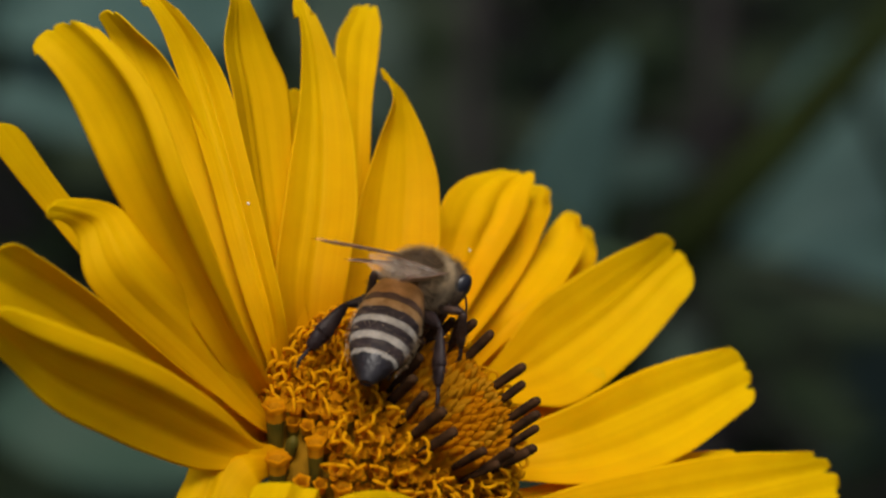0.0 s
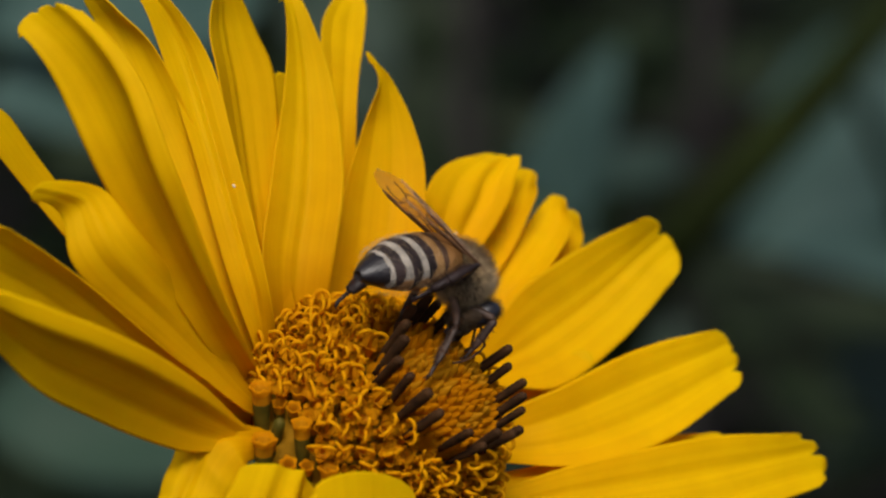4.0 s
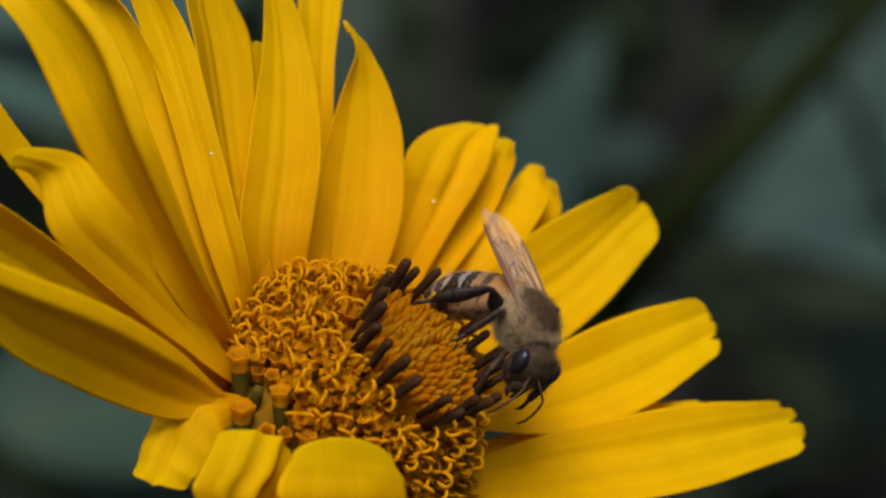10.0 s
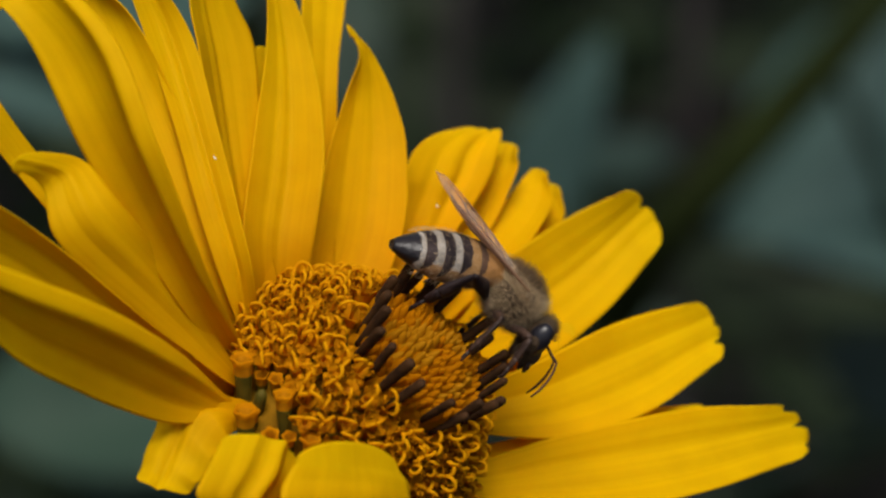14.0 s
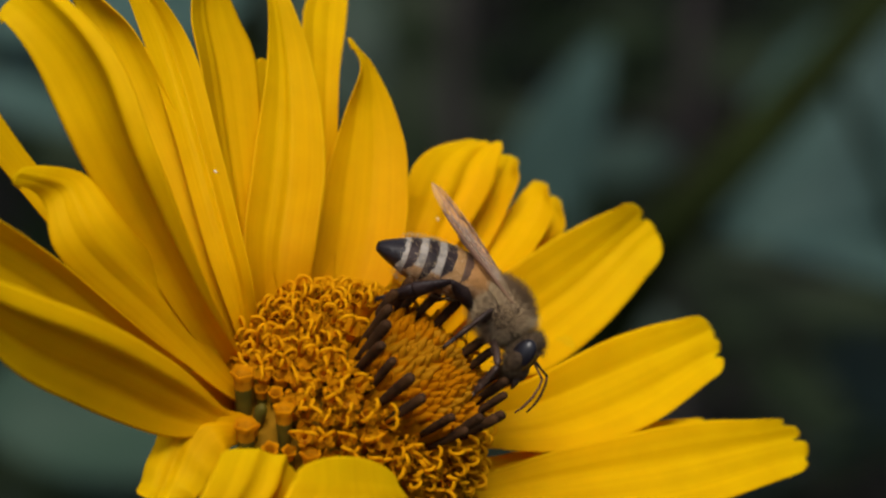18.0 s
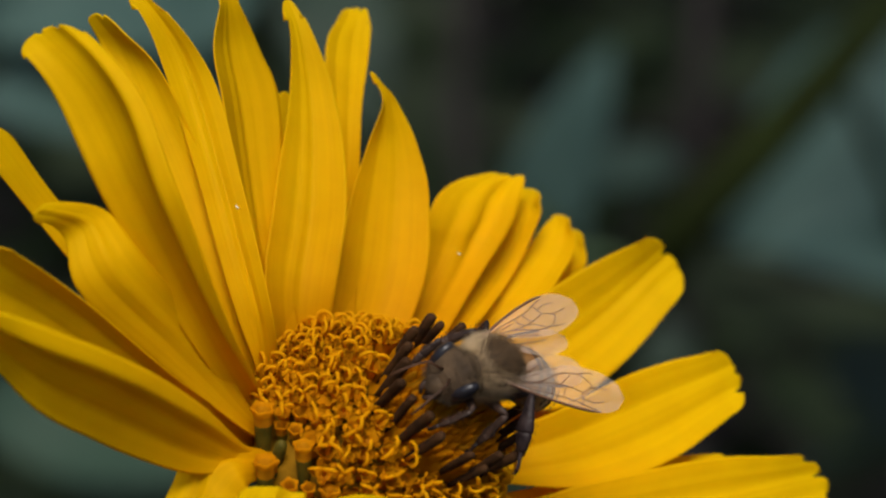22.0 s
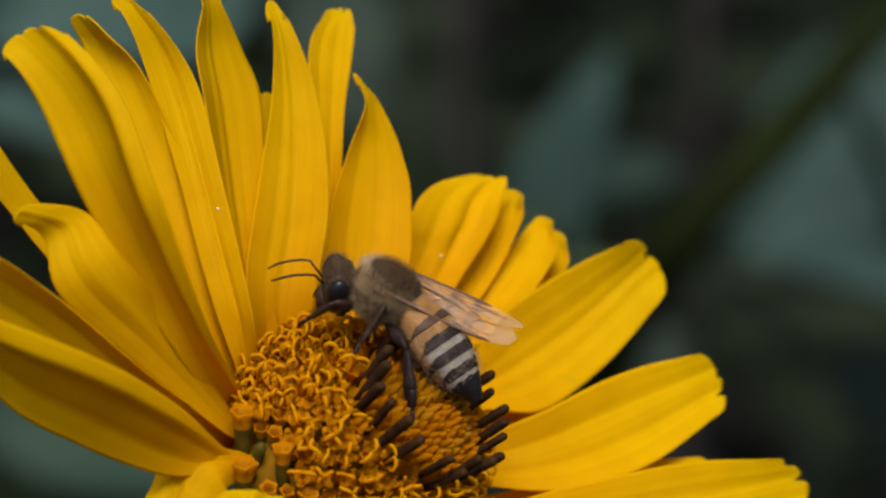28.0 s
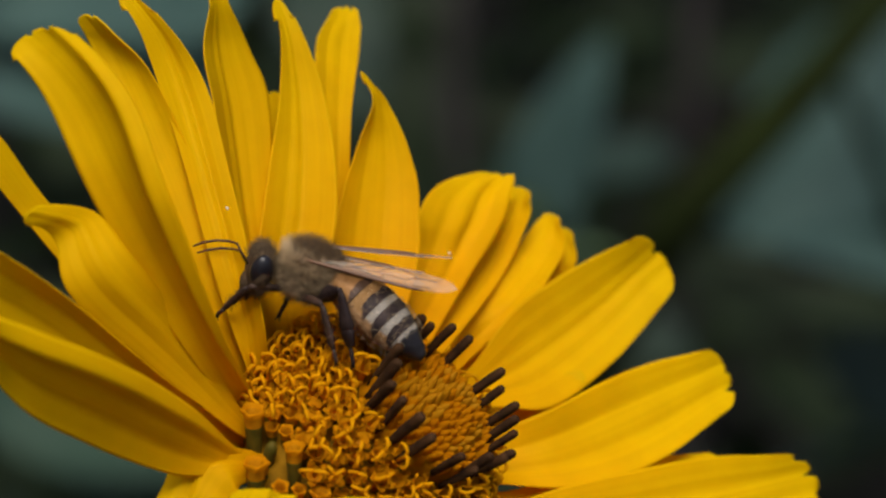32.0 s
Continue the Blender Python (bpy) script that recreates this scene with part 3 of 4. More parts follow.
for n in range(COUNT):
    r = 8.5 * math.sqrt((n + 0.5) / COUNT)
    if r < 4.45:
        continue
    a = n * GOLD
    r += rng.uniform(-0.12, 0.12)
    x, y = r * math.cos(a), r * math.sin(a)
    up = (dome_normal(x, y) + Vector((rng.uniform(-0.22, 0.22), rng.uniform(-0.22, 0.22), 0.35))).normalized()
    kind = rng.randrange(len(models))
    if min(math.hypot(x - cx, y - cy) for cx, cy in CUPS) < 0.75:
        continue
    if r > 7.0 and 48 < math.degrees(math.atan2(y, x)) < 112:
        ob = tagged(new("floret", cup.data), "open floret with a green tube and an orange mouth")
        set_on(ob, x, y, dome(r) - 0.55, (up + TOWARDS * 1.5).normalized(), rng.uniform(0, 360), rng.uniform(0.6, 0.78))
        continue
    set_on(copy_of(kind), x, y, dome(r) - 0.98, up, rng.uniform(0, 360), rng.uniform(0.92, 1.14))

# the dark anther tubes, in a ring round the closed middle
bm = bmesh.new()
tube(bm, [(0, 0, -0.9), (0, 0, 0.2), (0.02, 0, 1.4), (0.03, 0, 2.3), (0.03, 0, 2.6), (0.03, 0, 2.72)], [0.22, 0.29, 0.33, 0.34, 0.30, 0.17], 10, 0.85)
anther = part("anther", bm, ANTHER, flower, "dark brown anther tube")
first = True
for k in range(25):
    a = 2 * math.pi * (k + rng.uniform(-0.12, 0.12)) / 25
    r = 4.45 + (0.22 if k % 3 == 1 else 0.0) + rng.uniform(-0.1, 0.1)
    if k in (1, 8, 19, 24):
        continue
    x, y = r * math.cos(a), r * math.sin(a)
    up = (dome_normal(x, y) * 0.35 + Vector((0, 0, 0.9)) + Vector((rng.uniform(-0.1, 0.1), rng.uniform(-0.1, 0.1), 0))).normalized()
    ob = anther if first else tagged(new("anther", anther.data), "dark brown anther tube")
    first = False
    set_on(ob, x, y, dome(r) + 0.32, up, rng.uniform(0, 360), rng.uniform(0.85, 1.1))

# closed buds over the top of the dome, greenish at the very middle
buds = []
for mat in (BUD, BUD_GREEN):
    bm = bmesh.new()
    lathe(bm, [(0.01, 0.80), (0.08, 0.72), (0.18, 0.48), (0.26, 0.16), (0.29, -0.5)], 8)
    buds.append(part("bud", bm, mat, flower))
seen_bud = [False, False]
for n in range(240):
    r = 4.25 * math.sqrt((n + 0.5) / 240)
    a = n * GOLD
    x, y = r * math.cos(a) + rng.uniform(-0.08, 0.08), r * math.sin(a) + rng.uniform(-0.08, 0.08)
    kind = 1 if r < 3.0 and noise.noise((x * 0.7 + 3, y * 0.7, 1.5)) > 0.08 else 0
    ob = new("bud", buds[kind].data) if seen_bud[kind] else buds[kind]
    seen_bud[kind] = True
    up = (dome_normal(x, y) * 0.6 + Vector((rng.uniform(-0.2, 0.2), rng.uniform(-0.2, 0.2), 0.6))).normalized()
    set_on(ob, x, y, dome(math.hypot(x, y)) - 0.22 + rng.uniform(-0.14, 0.10) + 0.30 * max(0.0, r - 3.4), up, rng.uniform(0, 360), rng.uniform(0.95, 1.3))

# green bracts under the petals, and the stem
for k in range(14):
    a = 2 * math.pi * k / 14
    bm = bmesh.new()
    d, s = Vector((math.cos(a), math.sin(a), 0)), Vector((-math.sin(a), math.cos(a), 0))
    pts = []
    for j in range(9):
        v = j / 8
        c = d * (4 + 5.0 * v) + Vector((0, 0, -2.6 + 1.4 * v - 1.2 * v * v))
        w = 1.7 * math.sin(min(1, 0.35 + v * 1.2) * math.pi * 0.5) * (1 - v ** 3) + 0.05
        pts.append([bm.verts.new(c + s * w * u + Vector((0, 0, 0.25 * u * u + dz))) for dz in (0, -0.25) for u in (-1, -0.5, 0, 0.5, 1)])
    for p, q in zip(pts, pts[1:]):
        order = [0, 1, 2, 3, 4, 9, 8, 7, 6, 5]
        for i in range(10):
            bm.faces.new((p[order[i]], p[order[(i + 1) % 10]], q[order[(i + 1) % 10]], q[order[i]]))
    part("bract", bm, GREEN, flower)
bm = bmesh.new()
down = REST.to_3x3().inverted() @ Vector((0, 0, -1))
path = []
for j in range(25):
    v = j / 24
    path.append(Vector((0, 0, -2.4 - 60 * v * (1 - v) - 6 * min(1, v * 8))) + down * (800 * v * v + 40 * v))
tube(bm, path, [2.6 if j == 0 else 1.9 + 0.8 * j / 24 for j in range(25)], 12)
part("stem", bm, STEM, flower, "thin green stem")

# ---- the dim plants behind: shade is put into their darker colours ----
# darker copies of the leaf colour, with shade put into them
LEAF_SHADED = translucent(mottled(material("leaf_shaded", (0.02, 0.036, 0.028), 0.7, 0, 0.08), 30, [(0.3, (0.014, 0.026, 0.021)), (0.7, (0.024, 0.042, 0.034))], 0.3), (0.04, 0.07, 0.04), 0.1)
LEAF_HALF_SHADED = translucent(mottled(material("leaf_half_shaded", (0.028, 0.045, 0.034), 0.6, 0, 0.12), 30, [(0.3, (0.020, 0.034, 0.026)), (0.7, (0.034, 0.052, 0.038))], 0.3), (0.06, 0.1, 0.04), 0.1)


def place(r, u, b):
    return HEAD + seen(r, u, b) * MM


def blade(base, tip, width, roll, seed):
    """An ovate leaf with a folded midrib, wavy edge and drooping tip, in metres."""
    rng = random.Random(seed)
    axis = tip - base
    length = axis.length
    t = axis.normalized()
    face = (BACK + Vector((0, 0, 0.8))).normalized()
    side = t.cross(face).normalized()
    side = Matrix.Rotation(radians(roll), 3, t) @ side
    up = side.cross(t)
    bm = bmesh.new()
    NU, NV = 8, 18
    rows = []
    for j in range(NV + 1):
        v = j / NV
        w = width * MM * 0.5 * (math.sin(math.pi * v ** 0.8) ** 0.8 if 0 < v < 1 else 0.0) + 0.0004
        w *= 1 + 0.05 * math.sin(j * 2.6 + seed)
        row = []
        for i in range(NU + 1):
            u = i / NU * 2 - 1
            h = (0.10 * abs(u) * width + 0.05 * width * math.sin(v * 9 + u * 2 + seed)) * MM + length * 0.10 * math.sin(v * math.pi)
            row.append(base + axis * v + side * (u * w) + up * h)
        rows.append(row)
    vt = [[bm.verts.new(p) for p in row] for row in rows]
    vb = [[bm.verts.new(p - up * 0.0004) for p in row] for row in rows]
    for j in range(NV):
        for i in range(NU):
            bm.faces.new((vt[j][i], vt[j][i + 1], vt[j + 1][i + 1], vt[j + 1][i]))
            bm.faces.new((vb[j][i], vb[j + 1][i], vb[j + 1][i + 1], vb[j][i + 1]))
        for i in (0, NU):
            bm.faces.new((vt[j][i], vt[j + 1][i], vb[j + 1][i], vb[j][i]))
    return bm


def plant(label, mat, line, radius, leaves):
    pts = [place(*p) for p in line]
    foot = pts[-1].copy()
    root = empty("garden_plant", label, "plant", Matrix.Translation((foot.x, foot.y, 0)))
    inv = root.matrix_basis.inverted()
    pts[-1] = Vector((foot.x, foot.y, -0.02))
    fine = []
    for a, b in zip(pts, pts[1:]):
        fine += [a.lerp(b, k / 6) for k in range(6)]
    fine.append(pts[-1])
    for _ in range(2):
        fine = [fine[0]] + [(fine[k - 1] + fine[k] * 2 + fine[k + 1]) / 4 for k in range(1, len(fine) - 1)] + [fine[-1]]
    bm = bmesh.new()
    tube(bm, [inv @ p for p in fine], [radius * MM * (0.8 + 0.5 * k / len(fine)) for k in range(len(fine))], 10)
    part("stem", bm, mat, root, scale=1)
    for k, (b, t, w, m, roll) in enumerate(leaves):
        b, t = place(*b), place(*t)
        bm = blade(inv @ b, inv @ t, w, roll, k * 3 + len(line))
        near = min(fine, key=lambda p: (p - b).length)
        c = (near + b) / 2 + Vector((0, 0, 0.01))
        tube(bm, [inv @ bezier(near, c, b, q / 6) for q in range(7)] + [inv @ (b + (t - b) * 0.1)], [0.0018] * 7 + [0.0012], 6)
        part("leaf", bm, m, root, scale=1)
    return root


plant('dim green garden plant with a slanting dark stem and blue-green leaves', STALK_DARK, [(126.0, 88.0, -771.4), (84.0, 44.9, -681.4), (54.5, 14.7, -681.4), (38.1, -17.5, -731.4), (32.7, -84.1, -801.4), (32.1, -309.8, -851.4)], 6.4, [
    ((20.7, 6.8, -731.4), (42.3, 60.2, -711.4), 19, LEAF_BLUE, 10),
    ((36.5, 28.5, -801.4), (64.6, 33.1, -801.4), 15, LEAF_SHADED, -10),
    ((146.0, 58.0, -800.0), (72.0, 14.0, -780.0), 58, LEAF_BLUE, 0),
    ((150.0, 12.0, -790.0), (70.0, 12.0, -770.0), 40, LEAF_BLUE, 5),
    ((117.4, -6.8, -721.4), (52.5, 0.3, -721.4), 11, LEAF_DEEP_SHADED, 0),
    ((136.4, -30.1, -851.4), (99.4, -16.3, -851.4), 30, LEAF_HALF_SHADED, 0),
    ((45.8, -7.3, -751.4), (64.6, -18.0, -751.4), 13, LEAF_HALF_SHADED, 0),
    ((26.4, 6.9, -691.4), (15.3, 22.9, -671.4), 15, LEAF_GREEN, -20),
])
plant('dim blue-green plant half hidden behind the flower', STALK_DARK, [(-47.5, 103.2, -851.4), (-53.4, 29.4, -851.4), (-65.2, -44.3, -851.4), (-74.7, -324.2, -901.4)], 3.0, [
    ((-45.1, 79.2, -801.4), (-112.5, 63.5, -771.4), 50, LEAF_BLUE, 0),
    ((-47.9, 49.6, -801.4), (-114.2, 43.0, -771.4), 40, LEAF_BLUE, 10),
    ((-52.4, 24.1, -831.4), (-96.8, 25.1, -811.4), 10, LEAF_DEEP_SHADED, 0),
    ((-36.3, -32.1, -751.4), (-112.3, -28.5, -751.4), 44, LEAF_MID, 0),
    ((-38.7, -56.9, -751.4), (-100.9, -50.2, -751.4), 36, LEAF_HALF_SHADED, 0),
    ((-72.2, -66.6, -701.4), (-95.9, -32.4, -681.4), 13, LEAF_DEEP_SHADED, 0),
    ((-34.6, 95.1, -901.4), (-15.5, 40.3, -871.4), 30, LEAF_HALF_SHADED, 0),
    ((-7.4, -0.9, -951.4), (-4.2, 60.3, -951.4), 26, LEAF_DEEP_SHADED, 0),
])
plant('dim grey-brown upright stalk, darkened in colour for shade', STALK_BROWN, [(83.0, 120.3, -1051.4), (81.2, 62.8, -1051.4), (78.0, 15.9, -1071.4), (77.8, -309.7, -1101.4)], 5.0, [
    ((78.6, 12.3, -1051.4), (99.8, -11.8, -1031.4), 12, LEAF_DEEP_SHADED, 0),
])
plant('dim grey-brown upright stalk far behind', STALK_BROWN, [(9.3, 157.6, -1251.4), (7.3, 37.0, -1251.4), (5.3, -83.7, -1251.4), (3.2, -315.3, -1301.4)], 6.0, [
    ((5.3, 77.2, -1251.4), (-22.8, 113.4, -1251.4), 30, LEAF_DEEP_SHADED, 0),
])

# low undergrowth added behind, shade put into its dark colour, far out of focus
rng = random.Random(31)
bm = bmesh.new()
for _ in range(9000):
    x, y = rng.gauss(0, 1.15), 1.5 + rng.gauss(0, 1.15)
    c = Vector((x, y, rng.uniform(0.0, 0.42) * min(1.0, max(0.25, y - 0.7))))
    d = Vector((rng.gauss(0, 1), rng.gauss(0, 1), rng.gauss(0.1, 0.6))).normalized()
    s = d.cross(Vector((rng.gauss(0, 0.5), rng.gauss(0, 0.5), 1))).normalized()
    n = d.cross(s)
    ln, w = rng.uniform(0.05, 0.09), rng.uniform(0.012, 0.02)
    q = [bm.verts.new(c + d * (ln * a) + s * (w * k) + n * h) for a, k, h in ((0, 0, 0), (0.35, -1, 0.006), (0.35, 1, 0.006), (0.75, -0.7, 0.003), (0.75, 0.7, 0.003), (1, 0, -0.008))]
    for tri in ((0, 1, 2), (1, 3, 4, 2), (3, 5, 4)):
        bm.faces.new([q[k] for k in tri])
tagged(part("undergrowth", bm, LEAF_DEEP_SHADED, scale=1), "low undergrowth with deep shade put into its near-black leaf colour", "undergrowth", kind="stuff")

# ---- the bee; x ahead, y to its left, z up from its back, in millimetres ----
bee = empty("honey_bee", "honey bee with tan fur and amber, dark and pale banded abdomen", "bee")


def ellipsoid(bm, c, r, seg=20, rings=12, turn=None):
    m = Matrix.Translation(c) @ (turn or Matrix()) @ Matrix.Diagonal((*r, 1))
    return bmesh.ops.create_uvsphere(bm, u_segments=seg, v_segments=rings, radius=1.0, matrix=m)["verts"]


def hairs(bm, count, c, r, length, seed, lean=(0, 0, 0), keep=None, width=0.022):
    """Fine single hairs standing off an ellipsoid."""
    rng = random.Random(seed)
    for _ in range(count):
        z, a = rng.uniform(-1, 1), rng.uniform(0, 6.2832)
        q = math.sqrt(1 - z * z)
        n = Vector((q * math.cos(a), q * math.sin(a), z))
        if keep and not keep(n):
            continue
        p = Vector(c) + Vector((n.x * r[0], n.y * r[1], n.z * r[2])) * 0.98
        d = (Vector((n.x / r[0], n.y / r[1], n.z / r[2])).normalized() + Vector(lean) + Vector([rng.gauss(0, 0.28) for _ in range(3)])).normalized()
        s = d.orthogonal().normalized() * width
        s2 = d.cross(s)
        ln = length * rng.uniform(0.55, 1.2)
        vs = [bm.verts.new(p + s), bm.verts.new(p - s * 0.5 + s2 * 0.87), bm.verts.new(p - s * 0.5 - s2 * 0.87), bm.verts.new(p + d * ln)]
        for tri in ((0, 1, 3), (1, 2, 3), (2, 0, 3)):
            bm.faces.new([vs[k] for k in tri])


bm = bmesh.new()
ellipsoid(bm, (0, 0, 0), (2.05, 1.75, 1.75), 24, 16)
ellipsoid(bm, (-1.3, 0, 0.75), (0.75, 1.0, 0.6))
for s in (1, -1):
    ellipsoid(bm, (0.5, s * 1.45, 0.75), (0.4, 0.3, 0.3), 10, 8)
part("thorax", bm, THORAX, bee, "dark brown thorax")
bm = bmesh.new()
sparse = random.Random(77)
hairs(bm, 27000, (0, 0, 0), (2.05, 1.75, 1.75), 0.66, 1, (-0.25, 0, 0.1), lambda n: n.x < 0.85 and (sparse.random() < 0.36 if n.z < 0.1 else sparse.random() < min(1, max(0, (math.hypot(n.x + 0.1, n.y) - 0.66) / 0.32)) ** 1.5), 0.006)
part("fur", bm, FUR, bee, "tan fur")
bm = bmesh.new()
hairs(bm, 9000, (0, 0, 0), (2.05, 1.75, 1.75), 0.6, 21, (-0.3, 0, 0.1), lambda n: n.z > 0.2 and math.hypot(n.x + 0.1, n.y) < 0.82, 0.008)
part("back_fur", bm, FUR_BROWN, bee, "short dark fur on the back")
bm = bmesh.new()
hairs(bm, 3000, (0, 0, 0), (2.0, 1.75, 1.7), 0.5, 9, (0, 0, -0.2), lambda n: n.z < 0.3, 0.008)
part("side_fur", bm, FUR_PALE, bee, "paler fur on the flanks")

# abdomen: five overlapping plates
bm = bmesh.new()
ellipsoid(bm, (-3.1, 0, -0.1), (2.9, 1.6, 1.2), 20, 14)
abdomen = part("abdomen", bm, BELLY, bee, "banded amber, dark and pale abdomen")
ABDOMEN_AT = Vector((-1.75, 0, 0.0))


def belly_radius(q):
    return 1.95 * (math.sin(math.pi * (0.17 + 0.82 * q ** 1.05)) ** 0.46 if q < 1 else 0) * (1 - 0.34 * max(0.0, (q - 0.55) / 0.45) ** 1.4)


LENGTH = 6.9
cuts = [0.0, 0.26, 0.44, 0.60, 0.75, 1.0]
for k in range(5):
    q0, q1 = cuts[k], cuts[k + 1]
    bm = bmesh.new()
    mats = [(BAND_AMBER, BAND_BROWN), (BAND_TAN, BAND_DARK), (BAND_PALE, BAND_DARK), (BAND_PALE, BAND_DARK), (BAND_PALE, BAND_TAIL)][k]
    prof, SEG, ROWS = [], 72, 24
    for j in range(ROWS + 1):
        q = q0 + (q1 - q0) * j / ROWS
        prof.append((belly_radius(min(q, 0.995)) + 0.05 * (j / ROWS) ** 2, -LENGTH * q))
    prof.append((belly_radius(min(q1, 0.99)) * 0.93, -LENGTH * q1 + 0.08))
    rings = [[bm.verts.new((h, r * math.cos(a), r * (0.80 if math.sin(a) > 0 else 0.70) * math.sin(a))) for a in (2 * math.pi * i / SEG for i in range(SEG))] for r, h in prof]
    split = [0.70, 0.46, 0.40, 0.42, 0.14][k]
    for j, (a, b) in enumerate(zip(rings, rings[1:])):
        for i in range(SEG):
            a_mid = 2 * math.pi * (i + 0.5) / SEG
            height = math.sin(a_mid) + 0.06 * math.sin(j * 2.1 + i * 1.7)
            # the dark bands thin out down the flanks, which are amber
            thin = min(1.0, max(0.0, ((0.45 if k < 2 else 0.25) - height) / (0.60 if k < 2 else 0.90)))
            start = split + (1.02 - split) * thin ** 1.3 if k < 4 else split + 0.1 * thin
            where = (j + 0.5 + 0.4 * math.sin(a_mid * 9 + k)) / (ROWS + 1)
            f = bm.faces.new((a[i], b[i], b[(i + 1) % SEG], a[(i + 1) % SEG]))
            if k < 4 and height < -0.55:
                f.material_index = 2
            elif where > start:
                f.material_index = 1
            else:
                f.material_index = 3 if k < 4 and height < 0.05 else 0
    if k == 0:
        bm.faces.new(rings[0])
    if k == 4:
        bm.faces.new(rings[-1][::-1]).material_index = 1
    part("plate", bm, [mats[0], mats[1], BELLY, BAND_FLANK], abdomen, ["broad amber and brown band", "tan and dark band", "pale grey and dark band", "pale grey and dark band", "black tail tip"][k])
bm = bmesh.new()
hairs(bm, 1900, (-3.2, 0, 0), (3.5, 2.08, 1.62), 0.26, 3, (-0.9, 0, 0), lambda n: n.x > -0.7, 0.011)
part("down", bm, FUR, abdomen, "short pale down")

# head
HEAD_AT = Vector((1.95, 0, -0.3))
bm = bmesh.new()
ellipsoid(bm, (0.85, 0, -0.35), (0.85, 1.75, 1.55), 22, 14)
ellipsoid(bm, (1.35, 0, -1.25), (0.5, 0.75, 0.75), 14, 10)
antennae = {}
head = part("head", bm, THORAX, bee, "dark head with tan fur")
for s in (1, -1):
    bm = bmesh.new()
    ellipsoid(bm, (0.9, s * 1.22, -0.15), (0.68, 0.52, 1.0), 18, 14, pose(0, 0, 0, s * -14, 0, s * 12))
    part("eye", bm, EYE_BLACK, head, "glossy black compound eye")
    bm = bmesh.new()
    tube(bm, [(0, 0, 0), (0.45, s * 0.35, 0.4), (0.8, s * 0.6, 0.75)], [0.09, 0.07, 0.08], 8)
    tube(bm, [(0.8, s * 0.6, 0.75), (1.3, s * 0.75, 0.7), (1.95, s * 0.9, 0.5), (2.6, s * 1.05, 0.15), (3.1, s * 1.1, -0.25)], [0.07, 0.075, 0.08, 0.08, 0.05], 8)
    antennae[s] = part("antenna", bm, ANTENNA, head)
    bm = bmesh.new()
    tube(bm, [(1.45, s * 0.5, -1.6), (1.55, s * 0.4, -2.0), (1.6, s * 0.12, -2.3)], [0.2, 0.18, 0.08], 8)
    part("mandible", bm, LEG, head)
bm = bmesh.new()
tube(bm, [(1.3, 0, -1.6), (1.22, 0, -2.0), (1.25, 0, -2.4)], [0.26, 0.2, 0.08], 8)
part("proboscis", bm, LEG, head, "short brown tongue")
bm = bmesh.new()
hairs(bm, 3200, (0.85, 0, -0.35), (0.85, 1.75, 1.55), 0.5, 4, (0.1, 0, 0.2), lambda n: abs(n.y) < 0.74 and (n.x < 0.6 or n.z > 0.4), 0.010)
part("face_fur", bm, FUR_FACE, head, "tan fur on the head")


# wings: fore wing with the hind wing hooked to it
def wing_mesh(length, chord, veins, s, name, parent):
    bm = bmesh.new()
    NV, NU = 20, 8
    rows = []
    for j in range(NV + 1):
        v = j / NV
        front = 0.10 * chord * math.sin(math.pi * v) + 0.05 * chord
        full = chord * (0.10 + 0.95 * math.sin(math.pi * 0.5 * min(1.0, v / 0.65)) ** 1.4)
        w = full * math.sqrt(max(0.0, 1 - max(0.0, (v - 0.62) / 0.38) ** 2.6)) + 0.03
        front -= (full - w) * 0.5
        rear = front - w
        row = []
        for i in range(NU + 1):
            u = i / NU
            row.append(Vector((-length * v, s * (front + (rear - front) * u), 0.10 * math.sin(u * 9 + v * 3) * (1 - v * 0.5) + 0.12 * v * v)))
        rows.append(row)
    vt = [[bm.verts.new(p) for p in row] for row in rows]
    for j in range(NV):
        for i in range(NU):
            bm.faces.new((vt[j][i], vt[j][i + 1], vt[j + 1][i + 1], vt[j + 1][i]))
    film = part(name, bm, WING, parent, "clear amber-tinted wing")
    bm = bmesh.new()

    def at(v, u):
        j = v * NV
        a, b = rows[int(min(j, NV - 1))], rows[int(min(j, NV - 1)) + 1]
        f = j - int(min(j, NV - 1))
        i = u * NU
        k = int(min(i, NU - 1))
        g = i - k
        return a[k].lerp(a[k + 1], g).lerp(b[k].lerp(b[k + 1], g), f)
    for line in veins:
        pts = []
        ends = [Vector(line[0]) * 2 - Vector(line[1])] + [Vector(q) for q in line] + [Vector(line[-1]) * 2 - Vector(line[-2])]
        for a, b, c, d in zip(ends, ends[1:], ends[2:], ends[3:]):
            for k in range(6):
                f = k / 6
                q = (b * 2 + (c - a) * f + (a * 2 - b * 5 + c * 4 - d) * f * f + (b * 3 - a - c * 3 + d) * f ** 3) / 2
                pts.append(at(min(0.98, max(0, q.x)), min(0.99, max(0.01, q.y))))
        pts.append(at(*line[-1]))
        thick = 0.09 if line[0][1] < 0.1 and line[-1][1] < 0.1 else 0.030
        tube(bm, pts, [thick] * (len(pts) - 1) + [thick * 0.5], 5)
    part("venation", bm, VEIN, film, "brown wing veins")
    return film


